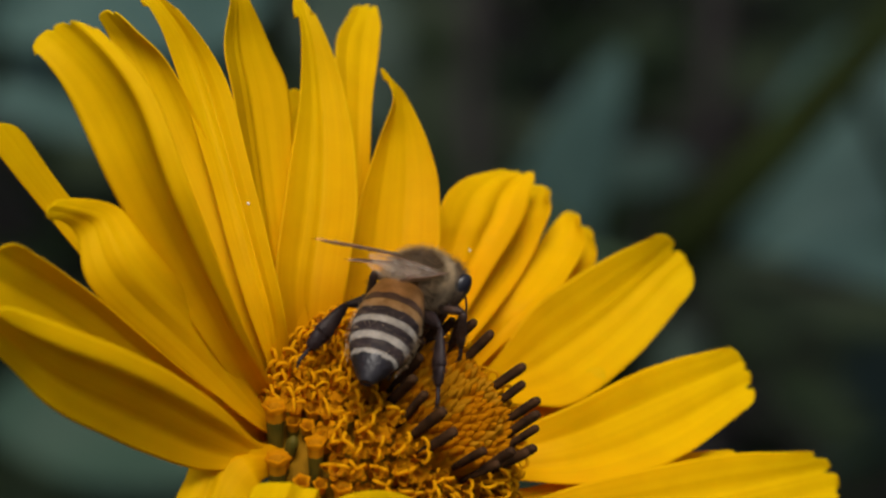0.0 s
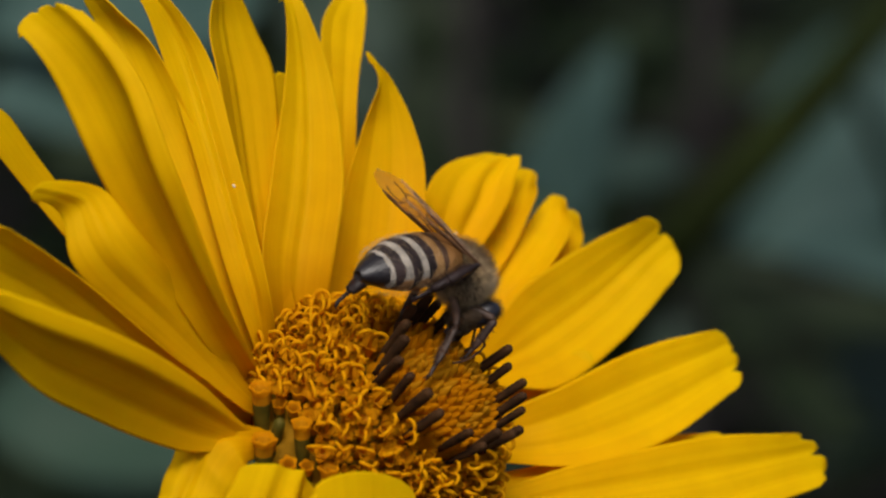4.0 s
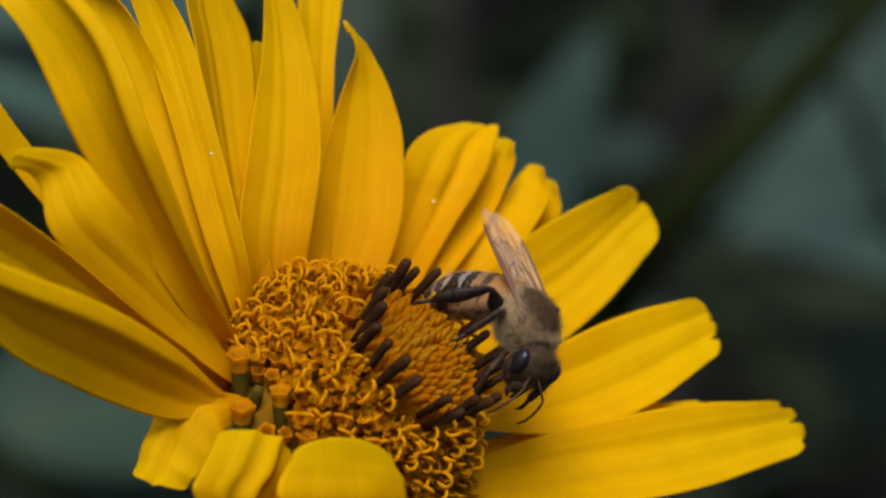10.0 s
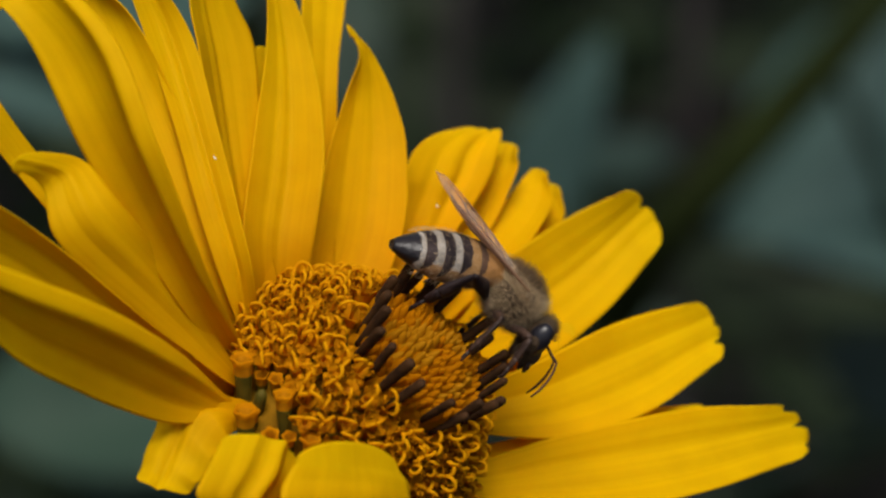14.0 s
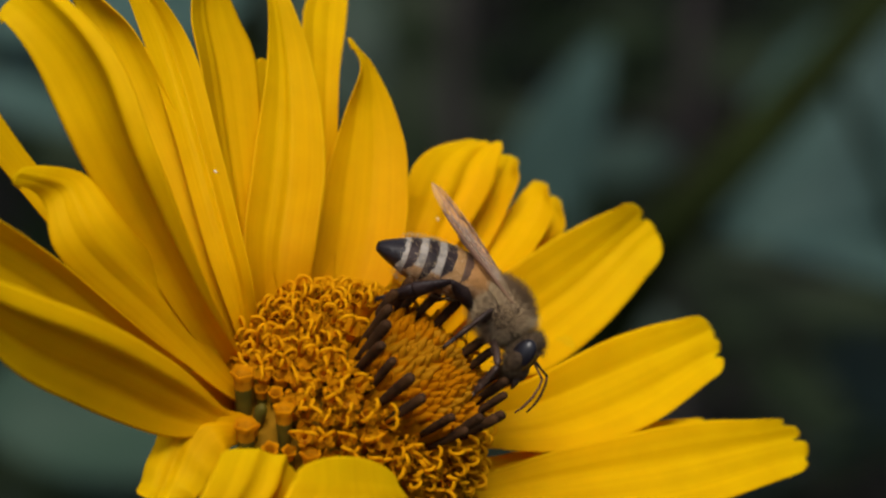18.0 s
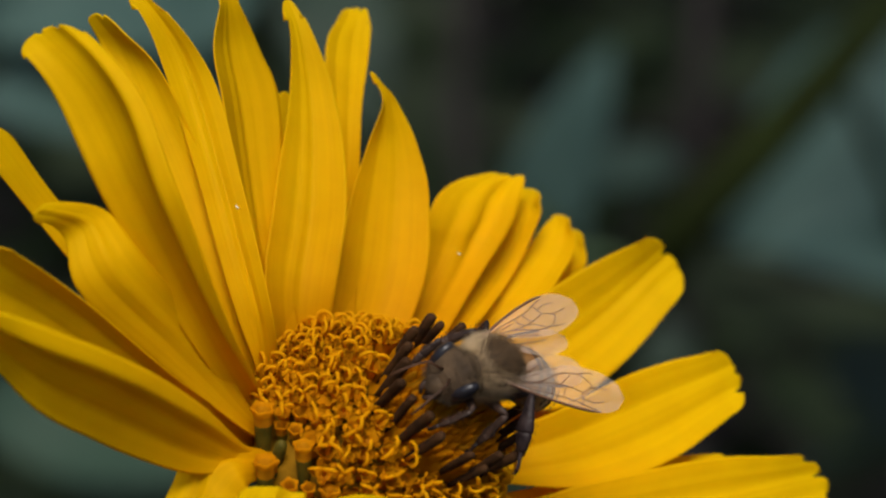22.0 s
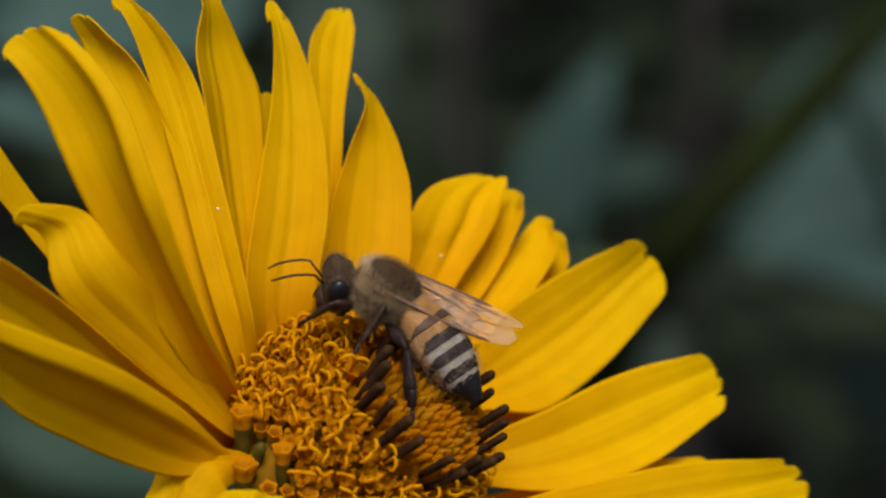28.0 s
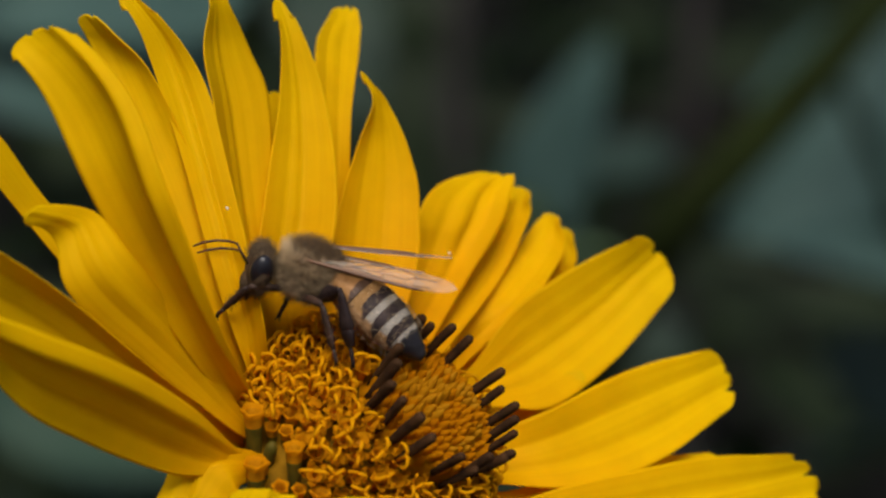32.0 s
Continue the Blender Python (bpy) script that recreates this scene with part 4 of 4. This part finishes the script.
FORE = [[(0, 0.02), (0.35, 0.02), (0.8, 0.03)], [(0, 0.3), (0.3, 0.22), (0.55, 0.2), (0.78, 0.08)], [(0.05, 0.5), (0.3, 0.55), (0.5, 0.5), (0.66, 0.42)],
        [(0.28, 0.55), (0.45, 0.78), (0.62, 0.8)], [(0.5, 0.2), (0.52, 0.5)], [(0.66, 0.12), (0.66, 0.42)], [(0.46, 0.5), (0.55, 0.78)], [(0.08, 0.75), (0.3, 0.9), (0.45, 0.95)],
        [(0.4, 0.24), (0.42, 0.5)], [(0.66, 0.42), (0.72, 0.62), (0.62, 0.8)], [(0.66, 0.3), (0.75, 0.25), (0.84, 0.3)],
        [(0.7, 0.55), (0.78, 0.6), (0.86, 0.62)], [(0.6, 0.8), (0.68, 0.88), (0.74, 0.92)], [(0.05, 0.4), (0.2, 0.35), (0.36, 0.3)]]
HIND = [[(0, 0.05), (0.4, 0.04), (0.75, 0.08)], [(0.05, 0.5), (0.4, 0.4), (0.75, 0.45)], [(0.2, 0.5), (0.45, 0.8)]]
wings = {}
for s in (1, -1):
    w = wing_mesh(9.0, 2.6, FORE, s, "wing", bee)
    hw = wing_mesh(6.3, 2.0, HIND, s, "hind_wing", bee)
    wings[s] = (w, hw)
WING_AT = Vector((0.5, 1.35, 0.95))

# legs: thigh, and shin with foot
LEGS = {}
SIZES = {"fore": (2.1, 2.9, Vector((1.25, 0.75, -1.35)), Vector((3.4, 1.9, -3.4)), 0.31), "mid": (2.4, 3.5, Vector((0.1, 0.85, -1.5)), Vector((0.6, 3.3, -3.9)), 0.34),
         "hind": (2.9, 4.6, Vector((-1.0, 0.85, -1.4)), Vector((-3.4, 2.9, -3.7)), 0.62)}
for kind, (l1, l2, hip, foot, fat) in SIZES.items():
    for s in (1, -1):
        bm = bmesh.new()
        tube(bm, [(-0.15, 0, 0), (0.25, 0, 0.05), (l1 * 0.55, 0, 0.1), (l1 * 0.9, 0, 0.03), (l1, 0, 0)], [0.2, 0.26, fat * 0.85, 0.22, 0.15], 10, 0.8)
        hairs(bm, 90, (l1 * 0.5, 0, 0.05), (l1 * 0.45, 0.25, 0.25), 0.35, 11, width=0.015)
        skin = LEG_HIND if kind == "hind" else LEG
        thigh = part("leg", bm, skin, bee)
        bm = bmesh.new()
        tube(bm, [(0, 0, 0), (l2 * 0.1, 0, 0), (l2 * 0.32, 0, 0.0), (l2 * 0.47, 0, 0), (l2 * 0.5, 0, 0)], [0.17, 0.22 + 0.15 * fat, fat * 0.8, fat * 0.96, fat * 0.86], 12, 0.62)
        tube(bm, [(l2 * 0.49, 0, 0), (l2 * 0.55, 0, 0), (l2 * 0.72, 0, 0), (l2 * 0.75, 0, 0)], [fat * 0.82, fat * 0.84, fat * 0.6, 0.14], 12, 0.62)
        tube(bm, [(l2 * 0.74, 0, 0), (l2 * 0.84, 0, 0), (l2 * 0.95, 0, 0), (l2, 0, -0.1)], [0.13, 0.13, 0.12, 0.13], 8)
        tube(bm, [(l2 * 0.99, 0.02, -0.06), (l2 + 0.12, 0.12, -0.16), (l2 + 0.16, 0.14, -0.3)], [0.06, 0.04, 0.015], 6)
        tube(bm, [(l2 * 0.99, -0.02, -0.06), (l2 + 0.12, -0.12, -0.16), (l2 + 0.16, -0.14, -0.3)], [0.06, 0.04, 0.015], 6)
        hairs(bm, 160, (l2 * 0.4, 0, 0), (l2 * 0.35, fat * 0.6, fat), 0.32, 12, (0.5, 0, 0), width=0.015)
        shin = part("shin", bm, skin, thigh)
        LEGS[kind, s] = (thigh, shin)


def basis(x, z):
    """A turn whose x axis is x and whose z axis leans to z."""
    x = Vector(x).normalized()
    z = Vector(z)
    z = (z - x * z.dot(x)).normalized()
    return Matrix((x, z.cross(x), z)).transposed()


BEE_ROWS = []


def swayed(right, up, roll, nod=0.0, turn=0.0):
    """The flower moved on its stem, in millimetres, and turned in degrees about the line of sight, the picture's right and its up."""
    spin = Matrix.Rotation(radians(roll), 4, BACK) @ Matrix.Rotation(radians(nod), 4, RIGHT) @ Matrix.Rotation(radians(turn), 4, UP)
    return Matrix.Translation(seen(right, up, 0) * MM) @ Matrix.Translation(HEAD) @ spin @ Matrix.Translation(-HEAD) @ REST


def bee_at(t, at, ahead, back, tail, face, spread, lift, **feet):
    """The bee on the flower at rest: its place, and the ways its body, back, tail and face point."""
    BEE_ROWS.append((t, HEAD + seen(*at) * MM, seen(*ahead), seen(*back), seen(*tail), seen(*face), spread, lift, feet))


bee_at(0, (2.56, 9.90, 4.00), (0.57, 0.31, -0.76), (0.11, 0.89, 0.45), (-0.27, -0.76, 0.59), (0.42, -0.22, -0.88), 6, 22, hind_left=(-4.36, 5.11, 6.00), hind_right=(3.79, 2.82, 8.00))
bee_at(1, (4.02, 9.95, 3.00), (0.65, -0.15, -0.74), (0.42, 0.88, 0.20), (-0.54, -0.65, 0.53), (0.40, -0.82, -0.41), 13, 3, hind_left=(-2.72, 6.18, 5.00), mid_right=(3.67, 2.80, 7.00))
bee_at(2, (4.29, 9.72, 2.50), (0.62, -0.32, -0.72), (0.64, 0.74, 0.21), (-0.73, -0.50, 0.46), (0.42, -0.83, -0.37), 14, -2, hind_left=(-2.54, 6.71, 3.50), mid_right=(3.63, 2.68, 6.50))
bee_at(3, (5.43, 9.07, 2.00), (0.54, -0.67, -0.51), (0.67, 0.71, -0.22), (-0.73, -0.28, 0.62), (0.21, -0.97, 0.06), 25, -7, hind_left=(-2.03, 7.03, 3.00), mid_right=(3.77, 2.67, 6.00))
bee_at(3.5, (5.60, 9.48, 2.00), (0.46, -0.65, -0.61), (0.66, 0.71, -0.26), (-0.73, -0.24, 0.64), (0.27, -0.96, -0.03), 15, -11, hind_left=(-1.74, 7.32, 3.00), mid_right=(3.95, 2.94, 6.00))
bee_at(5.5, (6.77, 7.68, 1.50), (0.59, -0.79, -0.14), (0.79, 0.61, -0.08), (-0.85, 0.05, 0.52), (0.38, -0.92, -0.05), 6, -8, hind_right=(2.84, 4.51, 5.00), hind_left=(-0.54, 7.76, 1.00))
bee_at(6, (7.63, 7.53, -0.50), (0.60, -0.80, -0.06), (0.80, 0.60, 0.02), (-0.92, 0.04, 0.38), (0.57, -0.82, 0.01), 7, -8, hind_right=(3.16, 4.54, 3.00), hind_left=(-0.47, 7.88, -1.00))
bee_at(7, (8.69, 6.41, 0.00), (0.54, -0.82, 0.18), (0.83, 0.56, 0.06), (-0.98, 0.17, 0.11), (0.74, -0.65, 0.17), 3, -7, hind_right=(2.92, 4.48, 3.00), hind_left=(-0.41, 7.93, -1.00))
bee_at(8, (8.79, 5.81, 0.00), (0.37, -0.92, 0.15), (0.88, 0.40, 0.28), (-0.96, 0.28, -0.04), (0.60, -0.78, 0.20), 1, -8, hind_right=(1.67, 6.14, 3.00))
bee_at(9, (10.14, 4.61, 0.50), (0.42, -0.77, 0.47), (0.84, 0.53, 0.11), (-1.00, 0.02, -0.06), (0.56, -0.72, 0.41), -1, -3, hind_right=(1.72, 6.20, 3.00))
bee_at(10, (11.06, 4.37, 0.50), (0.23, -0.81, 0.54), (0.71, 0.52, 0.47), (-0.84, 0.04, -0.54), (0.20, -0.79, 0.58), 1, -7, hind_right=(4.48, 5.64, 2.00))
bee_at(11, (10.23, 2.95, 1.00), (-0.12, -0.64, 0.76), (0.83, 0.35, 0.43), (-0.59, 0.30, -0.75), (-0.03, -0.86, 0.51), 14, -4, hind_right=(3.93, 5.62, 2.00))
bee_at(12, (11.02, 3.94, 0.50), (0.51, -0.82, 0.26), (0.84, 0.54, 0.04), (-0.86, 0.46, -0.24), (0.76, -0.63, 0.16), 3, -6, hind_right=(4.21, 5.62, 2.00))
bee_at(13, (10.41, 5.58, 0.50), (0.55, -0.83, 0.01), (0.83, 0.55, 0.12), (-0.87, 0.39, -0.31), (0.71, -0.70, 0.00), 5, -3, hind_right=(4.73, 5.54, 2.00))
bee_at(14, (10.05, 6.34, 0.00), (0.59, -0.80, -0.09), (0.80, 0.60, -0.00), (-0.89, 0.23, 0.40), (0.75, -0.66, -0.07), 6, -5, hind_right=(3.89, 5.55, 2.00))
bee_at(14.5, (8.96, 6.53, 0.00), (0.64, -0.77, -0.05), (0.75, 0.63, -0.19), (-0.82, 0.18, 0.55), (0.46, -0.88, 0.14), 7, -7, hind_right=(4.02, 5.64, 2.00))
bee_at(16.5, (8.98, 6.83, 0.00), (0.63, -0.74, -0.23), (0.78, 0.62, 0.11), (-0.86, 0.31, 0.40), (0.74, -0.65, 0.16), 12, -6, hind_right=(4.14, 5.31, 2.00))
bee_at(17, (9.04, 6.79, 0.00), (0.71, -0.70, -0.04), (0.70, 0.71, 0.04), (-0.90, 0.27, 0.34), (0.81, -0.58, 0.01), 7, -7, hind_right=(4.31, 5.30, 2.00))
bee_at(18, (9.37, 6.26, 0.00), (0.54, -0.83, 0.14), (0.83, 0.55, 0.07), (-0.93, 0.34, 0.14), (0.77, -0.63, 0.06), 5, -5, hind_right=(1.96, 6.95, 2.00))
bee_at(18.5, (9.79, 4.96, 0.50), (0.09, -0.66, 0.74), (0.88, 0.41, 0.26), (-0.73, 0.54, -0.42), (0.47, -0.77, 0.43), 20, -3, hind_right=(3.73, 5.20, 2.00))
bee_at(19, (9.97, 4.20, 1.00), (0.06, -0.53, 0.84), (0.78, 0.55, 0.30), (-0.58, 0.35, -0.73), (0.34, -0.62, 0.70), 21, -0, hind_right=(4.46, 5.00, 2.00))
bee_at(20, (10.73, 2.12, 1.00), (0.07, -0.66, 0.75), (0.82, 0.46, 0.33), (-0.61, 0.43, -0.67), (0.33, -0.71, 0.63), 15, -0, hind_right=(4.32, 5.39, 2.00), mid_right=(3.95, 2.44, 3.00))
bee_at(21, (9.98, 3.61, 1.50), (-0.11, -0.27, 0.96), (0.74, 0.62, 0.26), (-0.24, 0.08, -0.97), (0.29, -0.53, 0.80), 26, 0, hind_right=(4.33, 5.18, 2.00), mid_right=(3.59, 2.49, 4.00))
bee_at(21.5, (8.76, 4.33, 1.50), (-0.28, -0.27, 0.92), (0.73, 0.57, 0.38), (-0.04, 0.03, -1.00), (-0.41, -0.54, 0.73), 23, -3)
bee_at(22, (7.36, 5.16, 5.00), (-0.64, -0.00, 0.77), (0.63, 0.57, 0.53), (0.33, -0.23, -0.92), (-0.52, 0.00, 0.85), 20, 3, hind_left=(9.07, -0.75, 6.00))
bee_at(23, (6.38, 5.30, 6.00), (-0.66, -0.24, 0.71), (0.60, 0.41, 0.69), (0.37, 0.05, -0.93), (-0.58, -0.70, 0.42), 18, 0, hind_left=(7.81, 1.43, 7.00))
bee_at(24, (6.29, 4.50, 6.00), (-0.49, -0.48, 0.73), (0.56, 0.47, 0.68), (0.24, 0.24, -0.94), (-0.39, -0.84, 0.38), 17, -0, hind_left=(7.61, 1.31, 7.00), mid_right=(1.35, 4.87, 6.00))
bee_at(25, (5.83, 3.89, 6.50), (-0.34, -0.63, 0.70), (0.53, 0.49, 0.70), (0.10, 0.38, -0.92), (-0.13, -0.83, 0.54), 13, 2, hind_left=(7.49, 0.61, 7.50), mid_right=(1.97, 5.43, 6.50))
bee_at(25.5, (6.47, 5.37, 5.50), (-0.44, -0.06, 0.90), (0.75, 0.52, 0.40), (0.08, -0.15, -0.99), (-0.48, -0.42, 0.77), 16, -3)
bee_at(27.5, (2.74, 10.69, 3.00), (-0.87, 0.48, 0.16), (0.49, 0.73, 0.48), (0.53, -0.84, 0.07), (-0.98, -0.21, 0.01), 14, -8, hind_left=(4.08, 1.39, 5.00))
bee_at(28, (2.33, 9.72, 3.00), (-0.89, 0.42, 0.17), (0.45, 0.75, 0.49), (0.59, -0.81, 0.05), (-0.98, 0.08, 0.19), 11, -3, hind_left=(4.26, 1.84, 5.00))
bee_at(29, (3.67, 9.53, 3.00), (-0.80, 0.59, 0.12), (0.59, 0.75, 0.28), (0.53, -0.83, 0.18), (-0.89, 0.32, 0.30), 19, 1, hind_left=(3.97, 1.21, 5.00))
bee_at(30, (2.97, 9.48, 3.00), (-0.82, 0.56, 0.12), (0.56, 0.75, 0.34), (0.61, -0.78, 0.14), (-0.91, 0.31, 0.26), 17, 1, hind_left=(4.14, 2.75, 5.00))
bee_at(31, (1.54, 11.02, 3.00), (-0.83, 0.54, -0.14), (0.44, 0.79, 0.43), (0.53, -0.84, 0.11), (-0.87, 0.49, 0.13), 13, -2, hind_left=(4.41, 1.04, 5.00), fore_left=(-2.34, 8.37, 4.00))
bee_at(31.5, (0.92, 10.97, 3.00), (-0.87, 0.48, 0.14), (0.49, 0.76, 0.43), (0.61, -0.79, 0.10), (-0.98, 0.20, 0.06), 17, -2, hind_left=(2.87, 2.58, 5.00), fore_left=(-4.31, 7.86, 4.00))
bee_at(32, (-2.60, 10.84, 3.00), (-0.96, 0.26, 0.07), (0.27, 0.93, 0.26), (0.73, -0.67, 0.13), (-0.96, 0.17, 0.18), 24, 3, hind_left=(0.13, 5.25, 5.00), mid_left=(-0.85, 5.42, 5.00), fore_left=(-7.97, 8.07, 3.00))


def wing_roof(t, s):
    """How far a wing's outer edge hangs, in degrees, set to fit its width in the camera's view."""
    if t > 26:
        return -9 if s > 0 else -17
    return {9.0: -10, 10.0: 6, 11.0: 0, 13.0: -9}.get(t, -18)


def motions():
    flower_rows = [
        (0, swayed(0.724, -2.137, -0.38, 0.29, -0.02)),
        (0.5, swayed(1.174, -1.958, -0.38, 0.16, 0.02)),
        (1, swayed(0.628, -1.969, -0.32, 0.11, -0.04)),
        (1.5, swayed(0.761, -1.915, -0.33, 0.17, -0.06)),
        (2, swayed(0.797, -1.767, -0.35, 0.23, -0.01)),
        (2.5, swayed(0.612, -1.664, -0.08, 0.08, -0.08)),
        (3, swayed(0.804, -1.490, -0.23, 0.07, -0.08)),
        (3.5, swayed(0.547, -1.489, -0.24, 0.14, -0.06)),
        (5.5, swayed(-0.108, -0.245, -0.10, 0.24, 0.11)),
        (6, swayed(-0.237, -0.407, -0.13, 0.09, 0.05)),
        (6.5, swayed(-0.174, -0.138, 0.04, -0.03, 0.03)),
        (7, swayed(-0.275, -0.125, 0.01, 0.08, 0.13)),
        (7.5, swayed(-0.188, -0.158, -0.02, 0.04, 0.08)),
        (8, swayed(-0.143, 0.031, -0.03, 0.13, 0.09)),
        (8.5, swayed(-0.136, -0.263, -0.02, -0.06, 0.03)),
        (9, swayed(0.015, -0.005, 0.01, -0.02, 0.02)),
        (9.5, swayed(-0.042, -0.354, -0.05, -0.05, -0.02)),
        (10, swayed(-0.054, -0.145, -0.10, 0.05, 0.01)),
        (10.5, swayed(0.052, -0.121, -0.03, -0.06, 0.00)),
        (11, swayed(-0.090, -0.315, -0.19, 0.12, 0.04)),
        (11.5, swayed(-0.026, -0.006, -0.02, 0.06, 0.06)),
        (12, swayed(-0.095, -0.249, -0.08, 0.03, -0.02)),
        (12.5, swayed(-0.081, -0.059, -0.05, 0.09, 0.02)),
        (13, swayed(-0.075, -0.099, -0.11, -0.02, 0.01)),
        (13.5, swayed(-0.173, -0.153, -0.03, 0.08, 0.09)),
        (14, swayed(-0.085, -0.104, -0.01, 0.01, 0.05)),
        (14.5, swayed(-0.148, -0.325, -0.16, 0.13, 0.09)),
        (16.5, swayed(-0.082, -0.261, -0.05, 0.10, 0.02)),
        (17, swayed(-0.141, -0.623, -0.30, 0.15, 0.03)),
        (17.5, swayed(-0.064, -0.518, -0.05, 0.04, -0.03)),
        (18, swayed(-0.087, -0.787, -0.20, 0.14, 0.03)),
        (18.5, swayed(-0.078, -1.068, -0.36, 0.18, -0.01)),
        (19, swayed(0.032, -1.283, -0.24, 0.08, -0.13)),
        (19.5, swayed(0.021, -1.411, -0.19, 0.09, -0.09)),
        (20, swayed(0.267, -1.863, -0.54, 0.14, -0.10)),
        (20.5, swayed(0.331, -2.283, -0.44, 0.18, -0.19)),
        (21, swayed(0.344, -2.564, -0.48, 0.22, -0.11)),
        (21.5, swayed(0.527, -3.020, -0.60, 0.18, -0.27)),
        (22, swayed(0.706, -2.508, -0.55, 0.33, -0.23)),
        (22.5, swayed(0.480, -3.079, -0.58, 0.31, -0.16)),
        (23, swayed(0.604, -3.320, -0.62, 0.30, -0.17)),
        (23.5, swayed(0.924, -3.491, -0.73, 0.28, -0.27)),
        (24, swayed(0.427, -3.479, -0.62, 0.40, -0.17)),
        (24.5, swayed(0.890, -3.617, -0.73, 0.44, -0.23)),
        (25, swayed(0.262, -5.260, -0.96, 0.34, -0.29)),
        (25.5, swayed(0.198, -3.995, -0.39, 0.43, -0.23)),
        (27.5, swayed(-0.440, -4.424, -0.92, 0.67, -0.13)),
        (28, swayed(-0.473, -2.224, -0.93, 0.72, -0.20)),
        (28.5, swayed(-0.121, -4.127, -1.12, 0.63, -0.14)),
        (29, swayed(-0.003, -2.450, -0.85, 0.63, -0.06)),
        (29.5, swayed(-0.941, -3.384, -1.03, 0.69, -0.14)),
        (30, swayed(-0.340, -8.013, -1.40, 0.50, -0.37)),
        (30.5, swayed(0.110, -3.346, -0.54, 0.67, -0.18)),
        (31, swayed(0.161, -4.495, -0.97, 0.57, -0.23)),
        (31.5, swayed(-0.180, -3.326, -0.64, 0.56, -0.15)),
        (32, swayed(0.458, -2.992, -0.55, 0.55, -0.11)),
    ]
    walk(flower, flower_rows)

    def flower_at(t):
        for (t0, a), (t1, b) in zip(flower_rows, flower_rows[1:]):
            if t0 <= t <= t1:
                return a.lerp(b, (t - t0) / (t1 - t0))
        return flower_rows[-1][1]
    body, tails, heads = [], [], []
    feeler_rows = {s: [] for s in (1, -1)}
    wing_rows = {(s, k): [] for s in (1, -1) for k in (0, 1)}
    leg_rows = {key: ([], []) for key in LEGS}
    rest_inv = REST.inverted()
    for t, at, ahead, back, tail, face, spread, lift, feet in BEE_ROWS:
        rot = basis(ahead, back)
        m = Matrix.Translation(at) @ rot.to_4x4()
        body.append((t, flower_at(t) @ rest_inv @ m))
        inv = rot.transposed()
        # tail and head turn on the body, keeping their backs up
        tl = inv @ tail
        tails.append((t, Matrix.Translation(ABDOMEN_AT * MM) @ basis(-tl, Vector((0, 0, 1)) + tl * 0.2).to_4x4()))
        fc = inv @ face
        heads.append((t, Matrix.Translation(HEAD_AT * MM) @ basis(fc, Vector((0.3, 0, 1))).to_4x4()))
        droop = 62 if t < 21 else 40 if t < 27 else -6
        for s in (1, -1):
            roof = wing_roof(t, s)
            feeler_rows[s].append((t, pose(0.0016, s * 0.00035, -0.0002, 0, droop + 6 * math.sin(t * 1.9 + s), s * 8 * math.sin(t * 1.3))))
            p = Vector((WING_AT.x, s * WING_AT.y, WING_AT.z)) * MM
            out = spread - (15 if t > 26 and s > 0 else 0)
            wing_rows[s, 0].append((t, Matrix.Translation(p) @ pose(0, 0, 0, s * roof, 0, -s * out) @ pose(0, 0, 0, 0, lift, 0)))
            p2 = p + Vector((-0.8, -s * 0.35, -0.15)) * MM
            wing_rows[s, 1].append((t, Matrix.Translation(p2) @ pose(0, 0, 0, s * (roof + 2), 0, -s * (out * 0.6 - 2)) @ pose(0, 0, 0, 0, lift - 2, 0)))
        # each foot reaches down to the flower's disc; feet given by name fit the camera's view
        to_flower = rest_inv @ m
        for (kind, s), (r1, r2) in leg_rows.items():
            l1, l2, hip, foot, fat = SIZES[kind]
            hip = Vector((hip.x, s * hip.y, hip.z))
            shift = 0.35 * math.sin(t * 2.3 + s * 1.3 + len(kind))
            goal = Vector((foot.x + shift, s * foot.y, foot.z))
            f = to_flower @ (goal * MM) / MM
            r = math.hypot(f.x, f.y)
            if r < RIM + 1:
                f.z = dome(r) + 0.9
                goal2 = to_flower.inverted() @ (f * MM) / MM
                if (goal2 - goal).length < 2.2:
                    goal = goal2
            name = kind + ("_left" if s > 0 else "_right")
            if name in feet:
                goal = m.inverted() @ (HEAD + seen(*feet[name]) * MM) / MM
            d = goal - hip
            reach = min(max(d.length, abs(l2 - l1) + 0.3), (l1 + l2) * 0.97)
            d = d.normalized()
            cosa = (l1 * l1 + reach * reach - l2 * l2) / (2 * l1 * reach)
            outward = Vector((0.15 if kind == "fore" else -0.1, s * 0.7, 1.0))
            pole = (outward - d * outward.dot(d)).normalized()
            knee = hip + d * (l1 * cosa) + pole * (l1 * math.sqrt(max(0.0, 1 - cosa * cosa)))
            end = hip + d * reach
            a = Matrix.Translation(hip * MM) @ basis(knee - hip, pole).to_4x4()
            b = Matrix.Translation(knee * MM) @ basis(end - knee, pole).to_4x4()
            r1.append((t, a)), r2.append((t, a.inverted() @ b))
    walk(bee, body)
    walk(abdomen, tails)
    walk(head, heads)
    for s, rows in feeler_rows.items():
        walk(antennae[s], rows)
    for (s, k), rows in wing_rows.items():
        walk(wings[s][k], rows)
    for key, (r1, r2) in leg_rows.items():
        walk(LEGS[key][0], r1), walk(LEGS[key][1], r2)


motions()
